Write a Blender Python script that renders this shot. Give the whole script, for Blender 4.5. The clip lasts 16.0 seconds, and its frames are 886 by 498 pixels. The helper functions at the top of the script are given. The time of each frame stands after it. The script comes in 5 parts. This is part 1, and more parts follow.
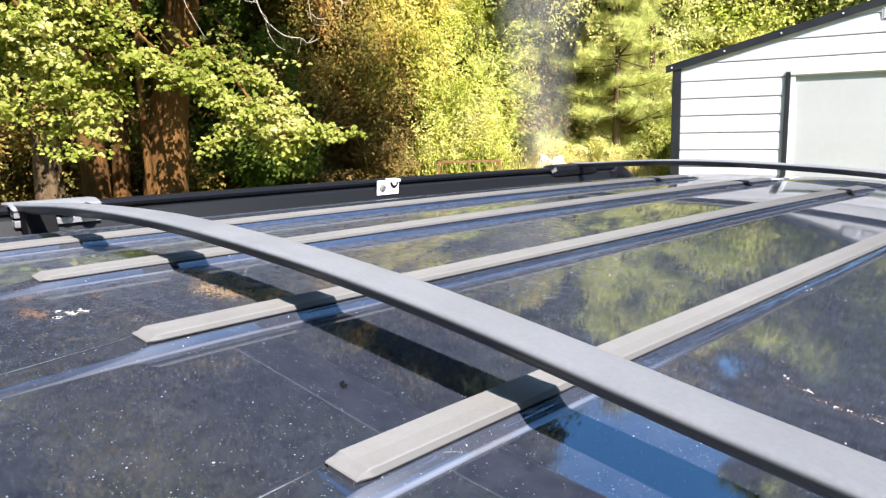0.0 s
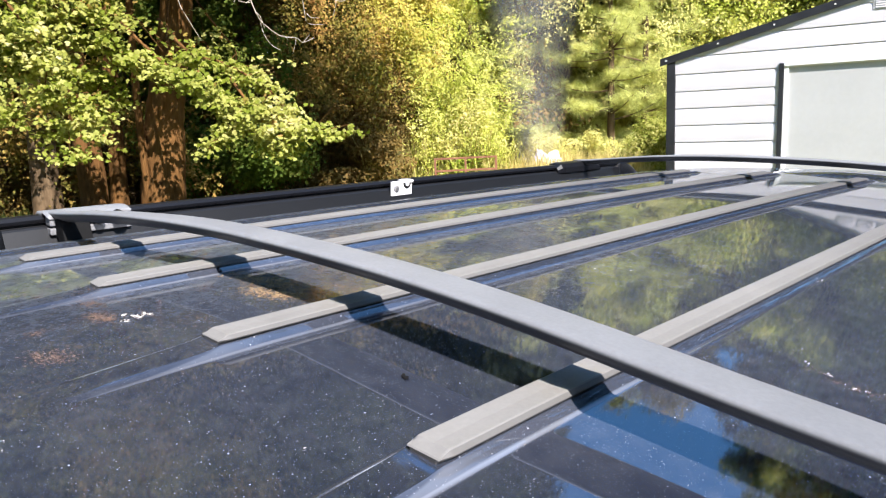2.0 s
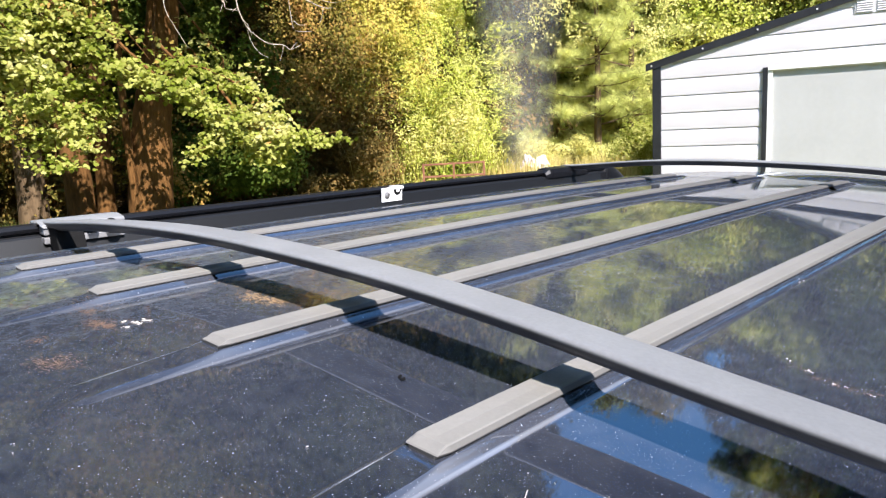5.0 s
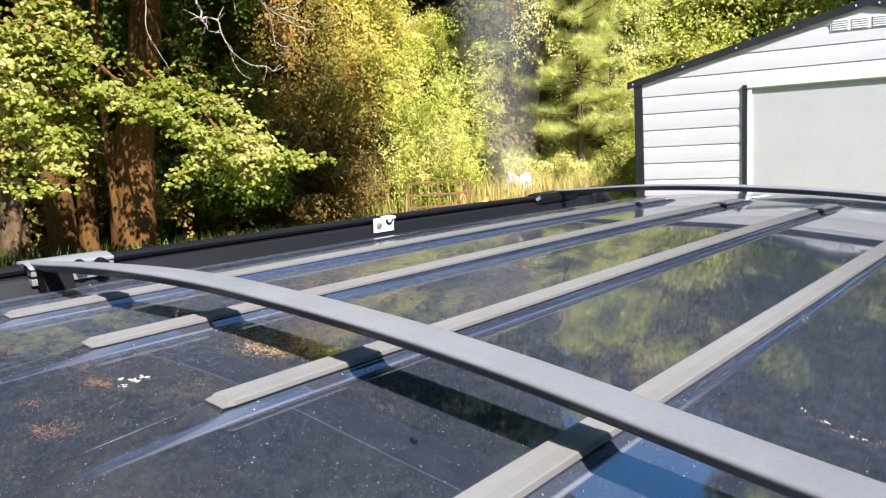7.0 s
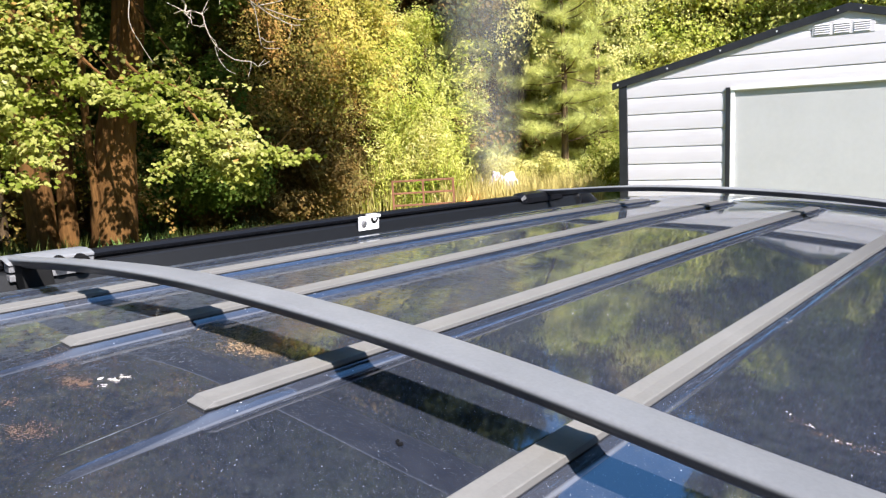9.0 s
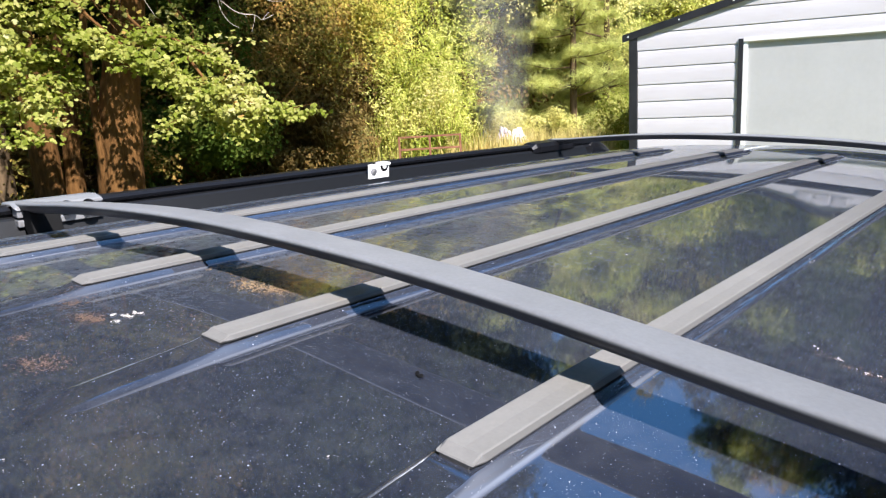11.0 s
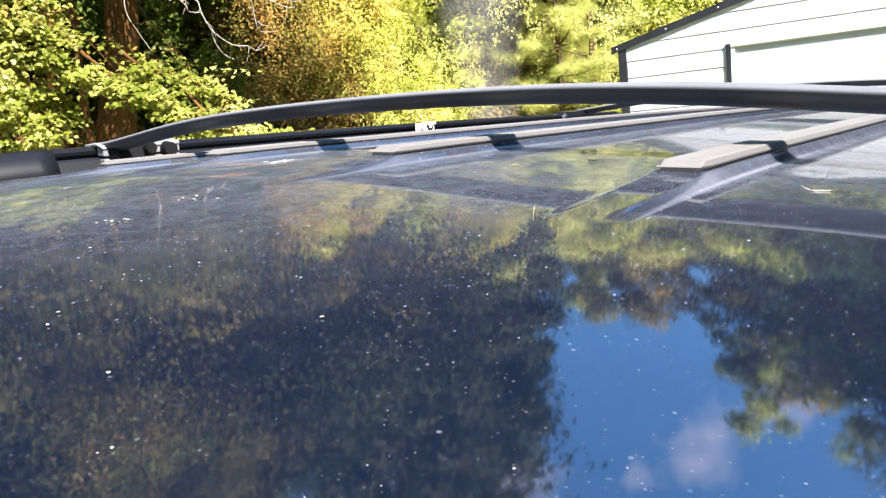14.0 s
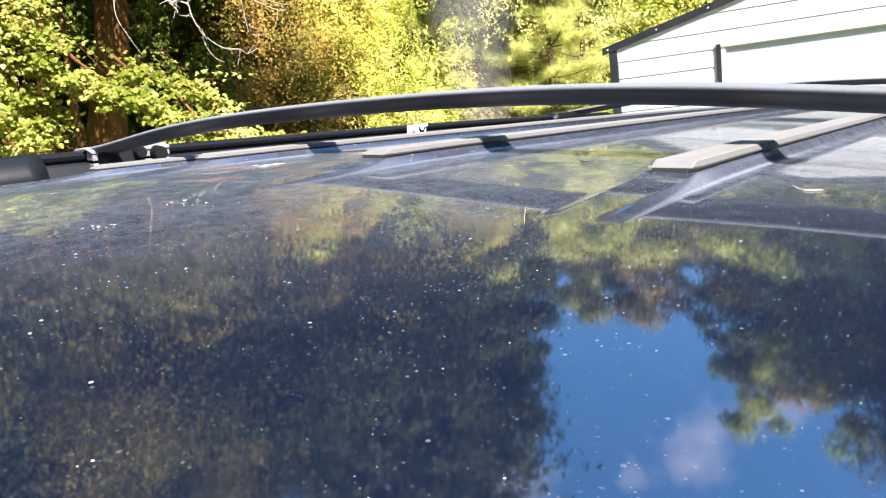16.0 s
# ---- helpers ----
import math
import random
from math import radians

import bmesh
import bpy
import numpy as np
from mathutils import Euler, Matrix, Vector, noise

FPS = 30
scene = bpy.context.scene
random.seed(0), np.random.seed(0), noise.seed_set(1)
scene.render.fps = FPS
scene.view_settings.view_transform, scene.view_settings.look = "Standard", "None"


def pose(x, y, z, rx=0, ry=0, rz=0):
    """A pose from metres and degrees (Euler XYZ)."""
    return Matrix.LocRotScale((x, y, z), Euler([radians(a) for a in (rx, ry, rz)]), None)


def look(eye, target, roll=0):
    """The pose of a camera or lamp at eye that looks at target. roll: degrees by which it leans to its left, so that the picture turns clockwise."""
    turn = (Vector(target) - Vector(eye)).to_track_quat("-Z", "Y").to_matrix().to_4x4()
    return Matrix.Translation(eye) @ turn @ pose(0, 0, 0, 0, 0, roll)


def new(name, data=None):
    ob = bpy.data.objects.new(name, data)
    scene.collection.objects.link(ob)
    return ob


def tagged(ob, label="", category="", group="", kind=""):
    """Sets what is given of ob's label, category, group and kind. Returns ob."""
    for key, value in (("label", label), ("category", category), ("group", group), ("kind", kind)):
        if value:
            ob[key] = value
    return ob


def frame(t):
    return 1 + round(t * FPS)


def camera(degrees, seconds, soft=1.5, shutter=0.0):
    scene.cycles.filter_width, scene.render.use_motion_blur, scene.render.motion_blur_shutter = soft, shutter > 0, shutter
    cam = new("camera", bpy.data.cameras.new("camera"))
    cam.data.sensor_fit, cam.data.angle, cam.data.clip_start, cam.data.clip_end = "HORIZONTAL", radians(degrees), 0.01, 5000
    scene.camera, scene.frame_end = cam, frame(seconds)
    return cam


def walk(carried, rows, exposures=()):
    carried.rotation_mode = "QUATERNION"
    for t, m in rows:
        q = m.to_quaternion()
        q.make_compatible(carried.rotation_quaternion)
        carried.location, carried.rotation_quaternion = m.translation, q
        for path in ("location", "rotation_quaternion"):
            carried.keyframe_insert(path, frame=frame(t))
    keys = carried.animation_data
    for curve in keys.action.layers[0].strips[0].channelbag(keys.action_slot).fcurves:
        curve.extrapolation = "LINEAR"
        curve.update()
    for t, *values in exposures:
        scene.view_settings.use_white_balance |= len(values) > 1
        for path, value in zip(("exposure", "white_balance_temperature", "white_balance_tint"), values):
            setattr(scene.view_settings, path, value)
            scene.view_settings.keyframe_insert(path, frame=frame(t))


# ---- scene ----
cam = camera(63.8, 16.0, soft=1.25)
PATH = [
    (0, (0.266, -0.195, 2.038), (-1.103, 1.203, 1.623), 1.8),
    (0.5, (0.268, -0.21, 2.033), (-1.109, 1.184, 1.631), 1.9),
    (1, (0.267, -0.232, 2.041), (-1.105, 1.164, 1.63), 0.9),
    (1.5, (0.264, -0.241, 2.049), (-1.092, 1.159, 1.602), 0.5),
    (2, (0.266, -0.251, 2.05), (-1.093, 1.154, 1.625), 0.8),
    (2.5, (0.266, -0.257, 2.051), (-1.095, 1.149, 1.635), 0.8),
    (3, (0.271, -0.259, 2.054), (-1.072, 1.167, 1.649), 0.7),
    (3.5, (0.277, -0.268, 2.057), (-1.067, 1.159, 1.66), 0.6),
    (4, (0.276, -0.266, 2.053), (-1.06, 1.164, 1.641), 0.6),
    (6.3, (0.274, -0.266, 2.054), (-1.065, 1.166, 1.657), 0.1),
    (6.5, (0.27, -0.265, 2.065), (-1.062, 1.18, 1.692), 0.0),
    (7, (0.249, -0.266, 2.079), (-1.064, 1.199, 1.717), -0.1),
    (7.5, (0.24, -0.268, 2.086), (-1.066, 1.206, 1.733), 0.3),
    (8, (0.243, -0.265, 2.083), (-1.04, 1.223, 1.711), 0.4),
    (10.3, (0.243, -0.263, 2.075), (-1.032, 1.235, 1.716), 1.1),
    (10.5, (0.239, -0.263, 2.069), (-1.036, 1.225, 1.67), 1.1),
    (11, (0.228, -0.26, 2.056), (-1.047, 1.203, 1.573), 0.4),
    (11.5, (0.213, -0.322, 1.996), (-1.182, 1.05, 1.578), 1.6),
    (12, (0.213, -0.4, 1.958), (-1.177, 0.973, 1.535), 0.3),
    (12.5, (0.209, -0.412, 1.939), (-0.99, 1.142, 1.557), -2.0),
    (13, (0.199, -0.418, 1.93), (-1.129, 1.038, 1.587), -2.4),
    (13.5, (0.168, -0.395, 1.914), (-1.113, 1.105, 1.586), -2.3),
    (14, (0.169, -0.393, 1.899), (-1.104, 1.097, 1.499), -2.6),
    (14.5, (0.167, -0.391, 1.902), (-1.097, 1.111, 1.517), -2.9),
    (15, (0.168, -0.39, 1.9), (-1.094, 1.11, 1.503), -3.1),
    (15.5, (0.168, -0.39, 1.899), (-1.09, 1.112, 1.499), -3.0),
    (16, (0.168, -0.39, 1.899), (-1.091, 1.113, 1.503), -3.0),
]

# The car leans a little on sloping ground; its own axes serve for all that stands on it or is seen from it.
LEAN = radians(3.9)
AXIS = Vector((-0.42, 0.91, 0.0)).normalized()
CAR = Matrix.Rotation(LEAN, 4, AXIS)

walk(cam, [(t, CAR @ look(eye, target, roll)) for t, eye, target, roll in PATH],
     [(t, stops, kelvin, 18) for t, stops, kelvin in ((0, 1.52, 5960), (1.2, 1.40, 5960), (4.2, 1.40, 5960), (6.5, 1.29, 5960), (8.0, 1.27, 5960), (10.8, 1.17, 5850), (12.2, 1.57, 6050), (13.5, 1.78, 6100), (16, 1.87, 6100))])

# ---- light ----
SUN_TO = Vector((0.705, -0.13, 0.695)).normalized()
world = bpy.data.worlds.new("sky")
scene.world = world
world.use_nodes = True
wn = world.node_tree
sky = wn.nodes.new("ShaderNodeTexSky")
sky.sky_type = "NISHITA"
sky.sun_disc = False
sky.sun_elevation = math.asin(SUN_TO.z)
sky.sun_rotation = math.atan2(SUN_TO.x, SUN_TO.y)
deep = wn.nodes.new("ShaderNodeMix")
deep.data_type, deep.blend_type = "RGBA", "MULTIPLY"
deep.inputs[0].default_value = 1.0
deep.inputs[7].default_value = (0.76, 1.14, 1.17, 1)
wn.links.new(sky.outputs[0], deep.inputs[6])
# a few thin fair-weather clouds
wc = wn.nodes.new("ShaderNodeTexCoord")
wnoise = wn.nodes.new("ShaderNodeTexNoise")
wnoise.inputs["Scale"].default_value, wnoise.inputs["Detail"].default_value = 3.2, 6.0
wn.links.new(wc.outputs["Generated"], wnoise.inputs["Vector"])
wr = wn.nodes.new("ShaderNodeValToRGB")
wr.color_ramp.elements[0].position, wr.color_ramp.elements[1].position = 0.56, 0.78
wn.links.new(wnoise.outputs["Fac"], wr.inputs[0])
cloud = wn.nodes.new("ShaderNodeMix")
cloud.data_type = "RGBA"
cloud.inputs[7].default_value = (7.4, 6.6, 6.6, 1)
# and two small ones low over the garage, lit warm
drift = wr.outputs[0]
puffs = wn.nodes.new("ShaderNodeTexNoise")
puffs.inputs["Scale"].default_value, puffs.inputs["Detail"].default_value = 7.0, 7.0
wn.links.new(wc.outputs["Generated"], puffs.inputs["Vector"])
for way, reach in (((-0.205, 0.770, 0.604), 0.05), ((-0.362, 0.700, 0.615), 0.04)):
    off = wn.nodes.new("ShaderNodeVectorMath")
    off.operation = "DISTANCE"
    off.inputs[1].default_value = way
    wn.links.new(wc.outputs["Generated"], off.inputs[0])
    ragged = wn.nodes.new("ShaderNodeMath")
    ragged.operation = "MULTIPLY_ADD"
    ragged.inputs[1].default_value, ragged.inputs[2].default_value = 0.60, -0.30
    wn.links.new(puffs.outputs["Fac"], ragged.inputs[0])
    far = wn.nodes.new("ShaderNodeMath")
    far.operation = "ADD"
    wn.links.new(off.outputs["Value"], far.inputs[0])
    wn.links.new(ragged.outputs[0], far.inputs[1])
    fade = wn.nodes.new("ShaderNodeMapRange")
    fade.inputs["From Min"].default_value, fade.inputs["From Max"].default_value = -0.06, reach
    fade.inputs["To Min"].default_value, fade.inputs["To Max"].default_value = 0.40, 0.0
    wn.links.new(far.outputs[0], fade.inputs["Value"])
    most = wn.nodes.new("ShaderNodeMath")
    most.operation = "MAXIMUM"
    wn.links.new(drift, most.inputs[0])
    wn.links.new(fade.outputs["Result"], most.inputs[1])
    drift = most.outputs[0]
wn.links.new(drift, cloud.inputs[0])
wn.links.new(deep.outputs[2], cloud.inputs[6])
wn.links.new(cloud.outputs[2], wn.nodes["Background"].inputs[0])
wn.nodes["Background"].inputs[1].default_value = 0.095
sky.ozone_density, sky.dust_density = 6.0, 1.1
sun_data = bpy.data.lights.new("sun", "SUN")
sun_data.energy, sun_data.angle, sun_data.color = 5.6, radians(0.55), (1.0, 0.925, 0.80)
sun = new("sun", sun_data)
sun.matrix_world = look(SUN_TO * 60, (0, 0, 0))


# ---- materials ----
def nodes_of(name):
    m = bpy.data.materials.new(name)
    m.use_nodes = True
    t = m.node_tree
    return m, t, t.nodes["Principled BSDF"], t.nodes["Material Output"]


def ramp(t, fac, stops):
    r = t.nodes.new("ShaderNodeValToRGB")
    e = r.color_ramp.elements
    while len(e) < len(stops):
        e.new(0.5)
    for k, (p, c) in zip(e, stops):
        k.position, k.color = p, (*c, 1) if len(c) == 3 else c
    t.links.new(fac, r.inputs[0])
    return r.outputs[0]


def coords(t, kind="Object", scale=(1, 1, 1)):
    c = t.nodes.new("ShaderNodeTexCoord")
    m = t.nodes.new("ShaderNodeMapping")
    m.inputs["Scale"].default_value = scale
    t.links.new(c.outputs[kind], m.inputs[0])
    return m.outputs[0]


def noise_tex(t, vec, scale, detail=4.0, rough=0.6):
    n = t.nodes.new("ShaderNodeTexNoise")
    n.inputs["Scale"].default_value, n.inputs["Detail"].default_value, n.inputs["Roughness"].default_value = scale, detail, rough
    t.links.new(vec, n.inputs["Vector"])
    return n.outputs["Fac"]


def mix_col(t, fac, a, b):
    m = t.nodes.new("ShaderNodeMix")
    m.data_type = "RGBA"
    for sock, v in ((m.inputs[0], fac), (m.inputs[6], a), (m.inputs[7], b)):
        if hasattr(v, "is_output"):
            t.links.new(v, sock)
        elif isinstance(v, tuple):
            sock.default_value = (*v, 1) if len(v) == 3 else v
        else:
            sock.default_value = v
    return m.outputs[2]


def math_node(t, op, a, b=0.0):
    m = t.nodes.new("ShaderNodeMath")
    m.operation = op
    for sock, v in zip(m.inputs, (a, b)):
        if hasattr(v, "is_output"):
            t.links.new(v, sock)
        else:
            sock.default_value = v
    return m.outputs[0]


def bump(t, bsdf, height, strength, distance):
    b = t.nodes.new("ShaderNodeBump")
    b.inputs["Strength"].default_value, b.inputs["Distance"].default_value = strength, distance
    t.links.new(height, b.inputs["Height"])
    t.links.new(b.outputs[0], bsdf.inputs["Normal"])


def surface(name, a, b, scale, rough=0.5, metal=0.0, relief=0.0, grain=60.0, stretch=(1, 1, 1), kind="Object", shine=0.5):
    """A painted or grown surface: two colours mottled at two scales, with fine relief."""
    m, t, p, _ = nodes_of(name)
    v = coords(t, kind, stretch)
    big = noise_tex(t, v, scale)
    fine = noise_tex(t, v, scale * grain / 6, 3)
    f = math_node(t, "ADD", math_node(t, "MULTIPLY", big, 0.65), math_node(t, "MULTIPLY", fine, 0.35))
    t.links.new(ramp(t, f, [(0.32, a), (0.68, b)]), p.inputs["Base Color"])
    t.links.new(ramp(t, fine, [(0.2, (rough * 0.85,) * 3), (0.8, (min(1, rough * 1.15),) * 3)]), p.inputs["Roughness"])
    p.inputs["Metallic"].default_value = metal
    p.inputs["Specular IOR Level"].default_value = shine
    if relief:
        bump(t, p, fine, 0.6, relief)
    return m


def car_paint():
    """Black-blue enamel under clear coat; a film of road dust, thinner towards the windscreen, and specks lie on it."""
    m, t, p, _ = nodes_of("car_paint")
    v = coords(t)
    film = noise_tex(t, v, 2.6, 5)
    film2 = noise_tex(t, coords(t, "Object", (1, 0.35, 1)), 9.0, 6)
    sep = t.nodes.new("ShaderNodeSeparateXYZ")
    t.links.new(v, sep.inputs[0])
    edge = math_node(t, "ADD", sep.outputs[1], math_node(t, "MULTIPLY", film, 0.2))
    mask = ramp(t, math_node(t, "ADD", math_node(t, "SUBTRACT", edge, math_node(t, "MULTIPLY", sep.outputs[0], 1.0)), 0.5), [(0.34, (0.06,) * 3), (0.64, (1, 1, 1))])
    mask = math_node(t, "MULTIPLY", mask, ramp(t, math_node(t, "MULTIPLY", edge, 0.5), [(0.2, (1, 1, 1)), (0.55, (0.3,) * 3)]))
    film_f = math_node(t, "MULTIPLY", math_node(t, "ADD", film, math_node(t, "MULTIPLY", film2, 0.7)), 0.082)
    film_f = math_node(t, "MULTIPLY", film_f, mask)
    mottle = math_node(t, "ADD", noise_tex(t, v, 70.0, 8, 0.75), math_node(t, "MULTIPLY", noise_tex(t, v, 700.0, 2), 0.6))
    film_f = math_node(t, "MULTIPLY", film_f, ramp(t, math_node(t, "MULTIPLY", mottle, 0.62), [(0.34, (0.25,) * 3), (0.66, (1, 1, 1))]))

    def specks(scale, power, size):
        vor = t.nodes.new("ShaderNodeTexVoronoi")
        vor.inputs["Scale"].default_value = scale
        t.links.new(v, vor.inputs["Vector"])
        pick = t.nodes.new("ShaderNodeSeparateColor")
        t.links.new(vor.outputs["Color"], pick.inputs[0])
        r = math_node(t, "MULTIPLY", math_node(t, "POWER", pick.outputs[0], power), size)
        return math_node(t, "MULTIPLY", math_node(t, "LESS_THAN", vor.outputs["Distance"], r), pick.outputs[1])

    spots = math_node(t, "MAXIMUM", math_node(t, "MULTIPLY", specks(110.0, 14.0, 0.05), 0.85), math_node(t, "MULTIPLY", specks(400.0, 9.0, 0.25), 0.7))
    spots = math_node(t, "MAXIMUM", spots, math_node(t, "MULTIPLY", specks(260.0, 7.0, 0.085), 0.75))
    spots = math_node(t, "MAXIMUM", spots, math_node(t, "MULTIPLY", specks(900.0, 6.0, 0.36), 0.45))
    spots = math_node(t, "MAXIMUM", spots, math_node(t, "MULTIPLY", specks(45.0, 11.0, 0.030), 0.85))
    spots = math_node(t, "MULTIPLY", spots, ramp(t, math_node(t, "ADD", math_node(t, "SUBTRACT", edge, sep.outputs[0]), 0.5), [(0.28, (0.25,) * 3), (0.42, (1, 1, 1))]))
    # dust washed together in the hollows along the ribs
    crease = flank = None
    for c in (-0.69, -0.4575, -0.2235, 0.011):
        d = math_node(t, "MULTIPLY", math_node(t, "SUBTRACT", sep.outputs[0], c), 10.0)
        line = ramp(t, d, [(0.185, (0, 0, 0)), (0.207, (1, 1, 1)), (0.218, (1, 1, 1)), (0.25, (0, 0, 0))])
        side = ramp(t, d, [(0.130, (0, 0, 0)), (0.142, (1, 1, 1)), (0.215, (1, 1, 1)), (0.26, (0, 0, 0))])
        crease = line if crease is None else math_node(t, "MAXIMUM", crease, line)
        flank = side if flank is None else math_node(t, "MAXIMUM", flank, side)
    from_front = ramp(t, math_node(t, "ADD", sep.outputs[1], 0.5), [(0.39, (0, 0, 0)), (0.47, (1, 1, 1)), (0.66, (1, 1, 1)), (0.85, (0.35,) * 3)])
    crease = math_node(t, "MULTIPLY", math_node(t, "MULTIPLY", crease, from_front), ramp(t, film2, [(0.25, (0.08,) * 3), (0.7, (0.30,) * 3)]))
    flank_all = flank
    flank = math_node(t, "MULTIPLY", flank, from_front)
    film_f = math_node(t, "MAXIMUM", film_f, math_node(t, "MULTIPLY", flank, ramp(t, film2, [(0.25, (0.03,) * 3), (0.75, (0.085,) * 3)])))
    # the sloping front ends of the ribs have caught most dust
    reach = ramp(t, math_node(t, "ADD", sep.outputs[1], 0.5), [(0.385, (0, 0, 0)), (0.50, (1, 1, 1))])
    fade_out = ramp(t, math_node(t, "ADD", sep.outputs[1], 0.5), [(0.384, (0, 0, 0)), (0.392, (1, 1, 1)), (0.50, (0.8,) * 3), (0.58, (0, 0, 0))])
    nose = None
    for c in (-0.69, -0.4575, -0.2235, 0.011):
        d = math_node(t, "MULTIPLY", math_node(t, "SUBTRACT", sep.outputs[0], c), 10.0)
        inner = math_node(t, "ADD", math_node(t, "SUBTRACT", d, 0.235), math_node(t, "MULTIPLY", reach, 0.095))
        wedge = math_node(t, "MULTIPLY", ramp(t, math_node(t, "ADD", inner, 0.5), [(0.49, (0, 0, 0)), (0.515, (1, 1, 1))]), ramp(t, d, [(0.232, (1, 1, 1)), (0.255, (0, 0, 0))]))
        nose = wedge if nose is None else math_node(t, "MAXIMUM", nose, wedge)
    nose = math_node(t, "MULTIPLY", nose, fade_out)
    film_f = math_node(t, "MAXIMUM", film_f, math_node(t, "MULTIPLY", nose, ramp(t, film2, [(0.25, (0.08,) * 3), (0.75, (0.22,) * 3)])))
    spots = math_node(t, "MAXIMUM", spots, crease)
    dust = math_node(t, "MAXIMUM", film_f, spots)
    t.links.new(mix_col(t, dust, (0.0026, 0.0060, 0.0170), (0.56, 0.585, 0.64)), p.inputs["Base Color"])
    p.inputs["Roughness"].default_value = 0.7
    p.inputs["Specular IOR Level"].default_value = 0.0
    p.inputs["Coat IOR"].default_value = 3.6
    # fine dust standing on the lacquer shows most where one looks along it
    p.inputs["Sheen Roughness"].default_value = 0.27
    p.inputs["Sheen Tint"].default_value = (0.88, 0.94, 1.0, 1)
    t.links.new(math_node(t, "MULTIPLY", ramp(t, mottle, [(0.5, (0.05,) * 3), (1.0, (1, 1, 1))]), math_node(t, "MAXIMUM", mask, 0.38)), p.inputs["Sheen Weight"])
    t.links.new(ramp(t, film2, [(0.3, (0.026,) * 3), (0.75, (0.048,) * 3)]), p.inputs["Coat Roughness"])
    hidden = math_node(t, "MAXIMUM", math_node(t, "MULTIPLY", spots, 0.9), math_node(t, "MULTIPLY", flank, 0.5))
    hidden = math_node(t, "MAXIMUM", hidden, math_node(t, "MULTIPLY", mask, 0.14))
    hidden = math_node(t, "MAXIMUM", hidden, math_node(t, "MULTIPLY", nose, 0.82))
    # coat cut on the ribs' front flanks, standing in for dark tree reflections
    hidden = math_node(t, "MAXIMUM", hidden, math_node(t, "MULTIPLY", math_node(t, "MULTIPLY", flank_all, fade_out), 0.85))
    t.links.new(math_node(t, "SUBTRACT", 1.0, hidden), p.inputs["Coat Weight"])
    return m


def dusty_plastic(name, base, dust, amount, rough=0.55, shine=0.5, rearward=None, turn=(0.5, 0.95), sideways=None):
    """Moulded plastic with pale dust lying on its upward faces."""
    m, t, p, _ = nodes_of(name)
    v = coords(t)
    g = t.nodes.new("ShaderNodeNewGeometry")
    s = t.nodes.new("ShaderNodeSeparateXYZ")
    t.links.new(g.outputs["Normal"], s.inputs[0])
    upward = ramp(t, s.outputs[2], [(turn[0], (0, 0, 0)), (turn[1], (1, 1, 1))])
    n = noise_tex(t, v, 14.0, 5)
    n2 = noise_tex(t, v, 300.0, 3)
    f = math_node(t, "MULTIPLY", upward, ramp(t, n, [(0.25, (amount * 0.75,) * 3), (0.75, (amount,) * 3)]))
    f = math_node(t, "MULTIPLY", f, ramp(t, n2, [(0.3, (0.86,) * 3), (0.7, (1, 1, 1))]))
    if sideways:
        # less of the pale colour towards the right-hand end
        over_x = t.nodes.new("ShaderNodeSeparateXYZ")
        t.links.new(v, over_x.inputs[0])
        reach = math_node(t, "ADD", math_node(t, "ADD", over_x.outputs[0], math_node(t, "MULTIPLY", n, 0.15)), 0.4)
        f = math_node(t, "MULTIPLY", f, ramp(t, reach, [(0.25, (1, 1, 1)), (0.72, (sideways,) * 3)]))
    if rearward:
        # less of the pale colour towards the back of the roof
        along_y = t.nodes.new("ShaderNodeSeparateXYZ")
        t.links.new(v, along_y.inputs[0])
        reach = math_node(t, "ADD", math_node(t, "MULTIPLY", along_y.outputs[1], 0.5), math_node(t, "MULTIPLY", n, 0.12))
        f = math_node(t, "MULTIPLY", f, ramp(t, reach, [(0.30, (1, 1, 1)), (0.80, (rearward,) * 3)]))
    t.links.new(mix_col(t, f, base, dust), p.inputs["Base Color"])
    p.inputs["Roughness"].default_value = rough
    p.inputs["Specular IOR Level"].default_value = shine
    bump(t, p, n2, 0.25, 0.0004)
    return m


def leaf_mat(name, stops, through_light=0.35):
    m, t, p, out = nodes_of(name)
    g = t.nodes.new("ShaderNodeNewGeometry")
    patch = noise_tex(t, coords(t), 1.3, 3)
    patch = math_node(t, "MULTIPLY", math_node(t, "SUBTRACT", math_node(t, "MULTIPLY", patch, 2.2), 0.6), 0.62)
    fac = math_node(t, "ADD", patch, math_node(t, "MULTIPLY", g.outputs["Random Per Island"], 0.38))
    col = ramp(t, fac, stops)
    t.links.new(col, p.inputs["Base Color"])
    p.inputs["Roughness"].default_value = 0.55
    p.inputs["Specular IOR Level"].default_value = 0.10
    tr = t.nodes.new("ShaderNodeBsdfTranslucent")
    t.links.new(col, tr.inputs[0])
    mx = t.nodes.new("ShaderNodeMixShader")
    mx.inputs[0].default_value = through_light
    t.links.new(p.outputs[0], mx.inputs[1])
    t.links.new(tr.outputs[0], mx.inputs[2])
    t.links.new(mx.outputs[0], out.inputs[0])
    return m


def glass_mat():
    m, _, p, _ = nodes_of("tinted_glass")
    p.inputs["Base Color"].default_value = (0.02, 0.025, 0.03, 1)
    p.inputs["Roughness"].default_value = 0.04
    p.inputs["Coat Weight"].default_value = 1.0
    return m


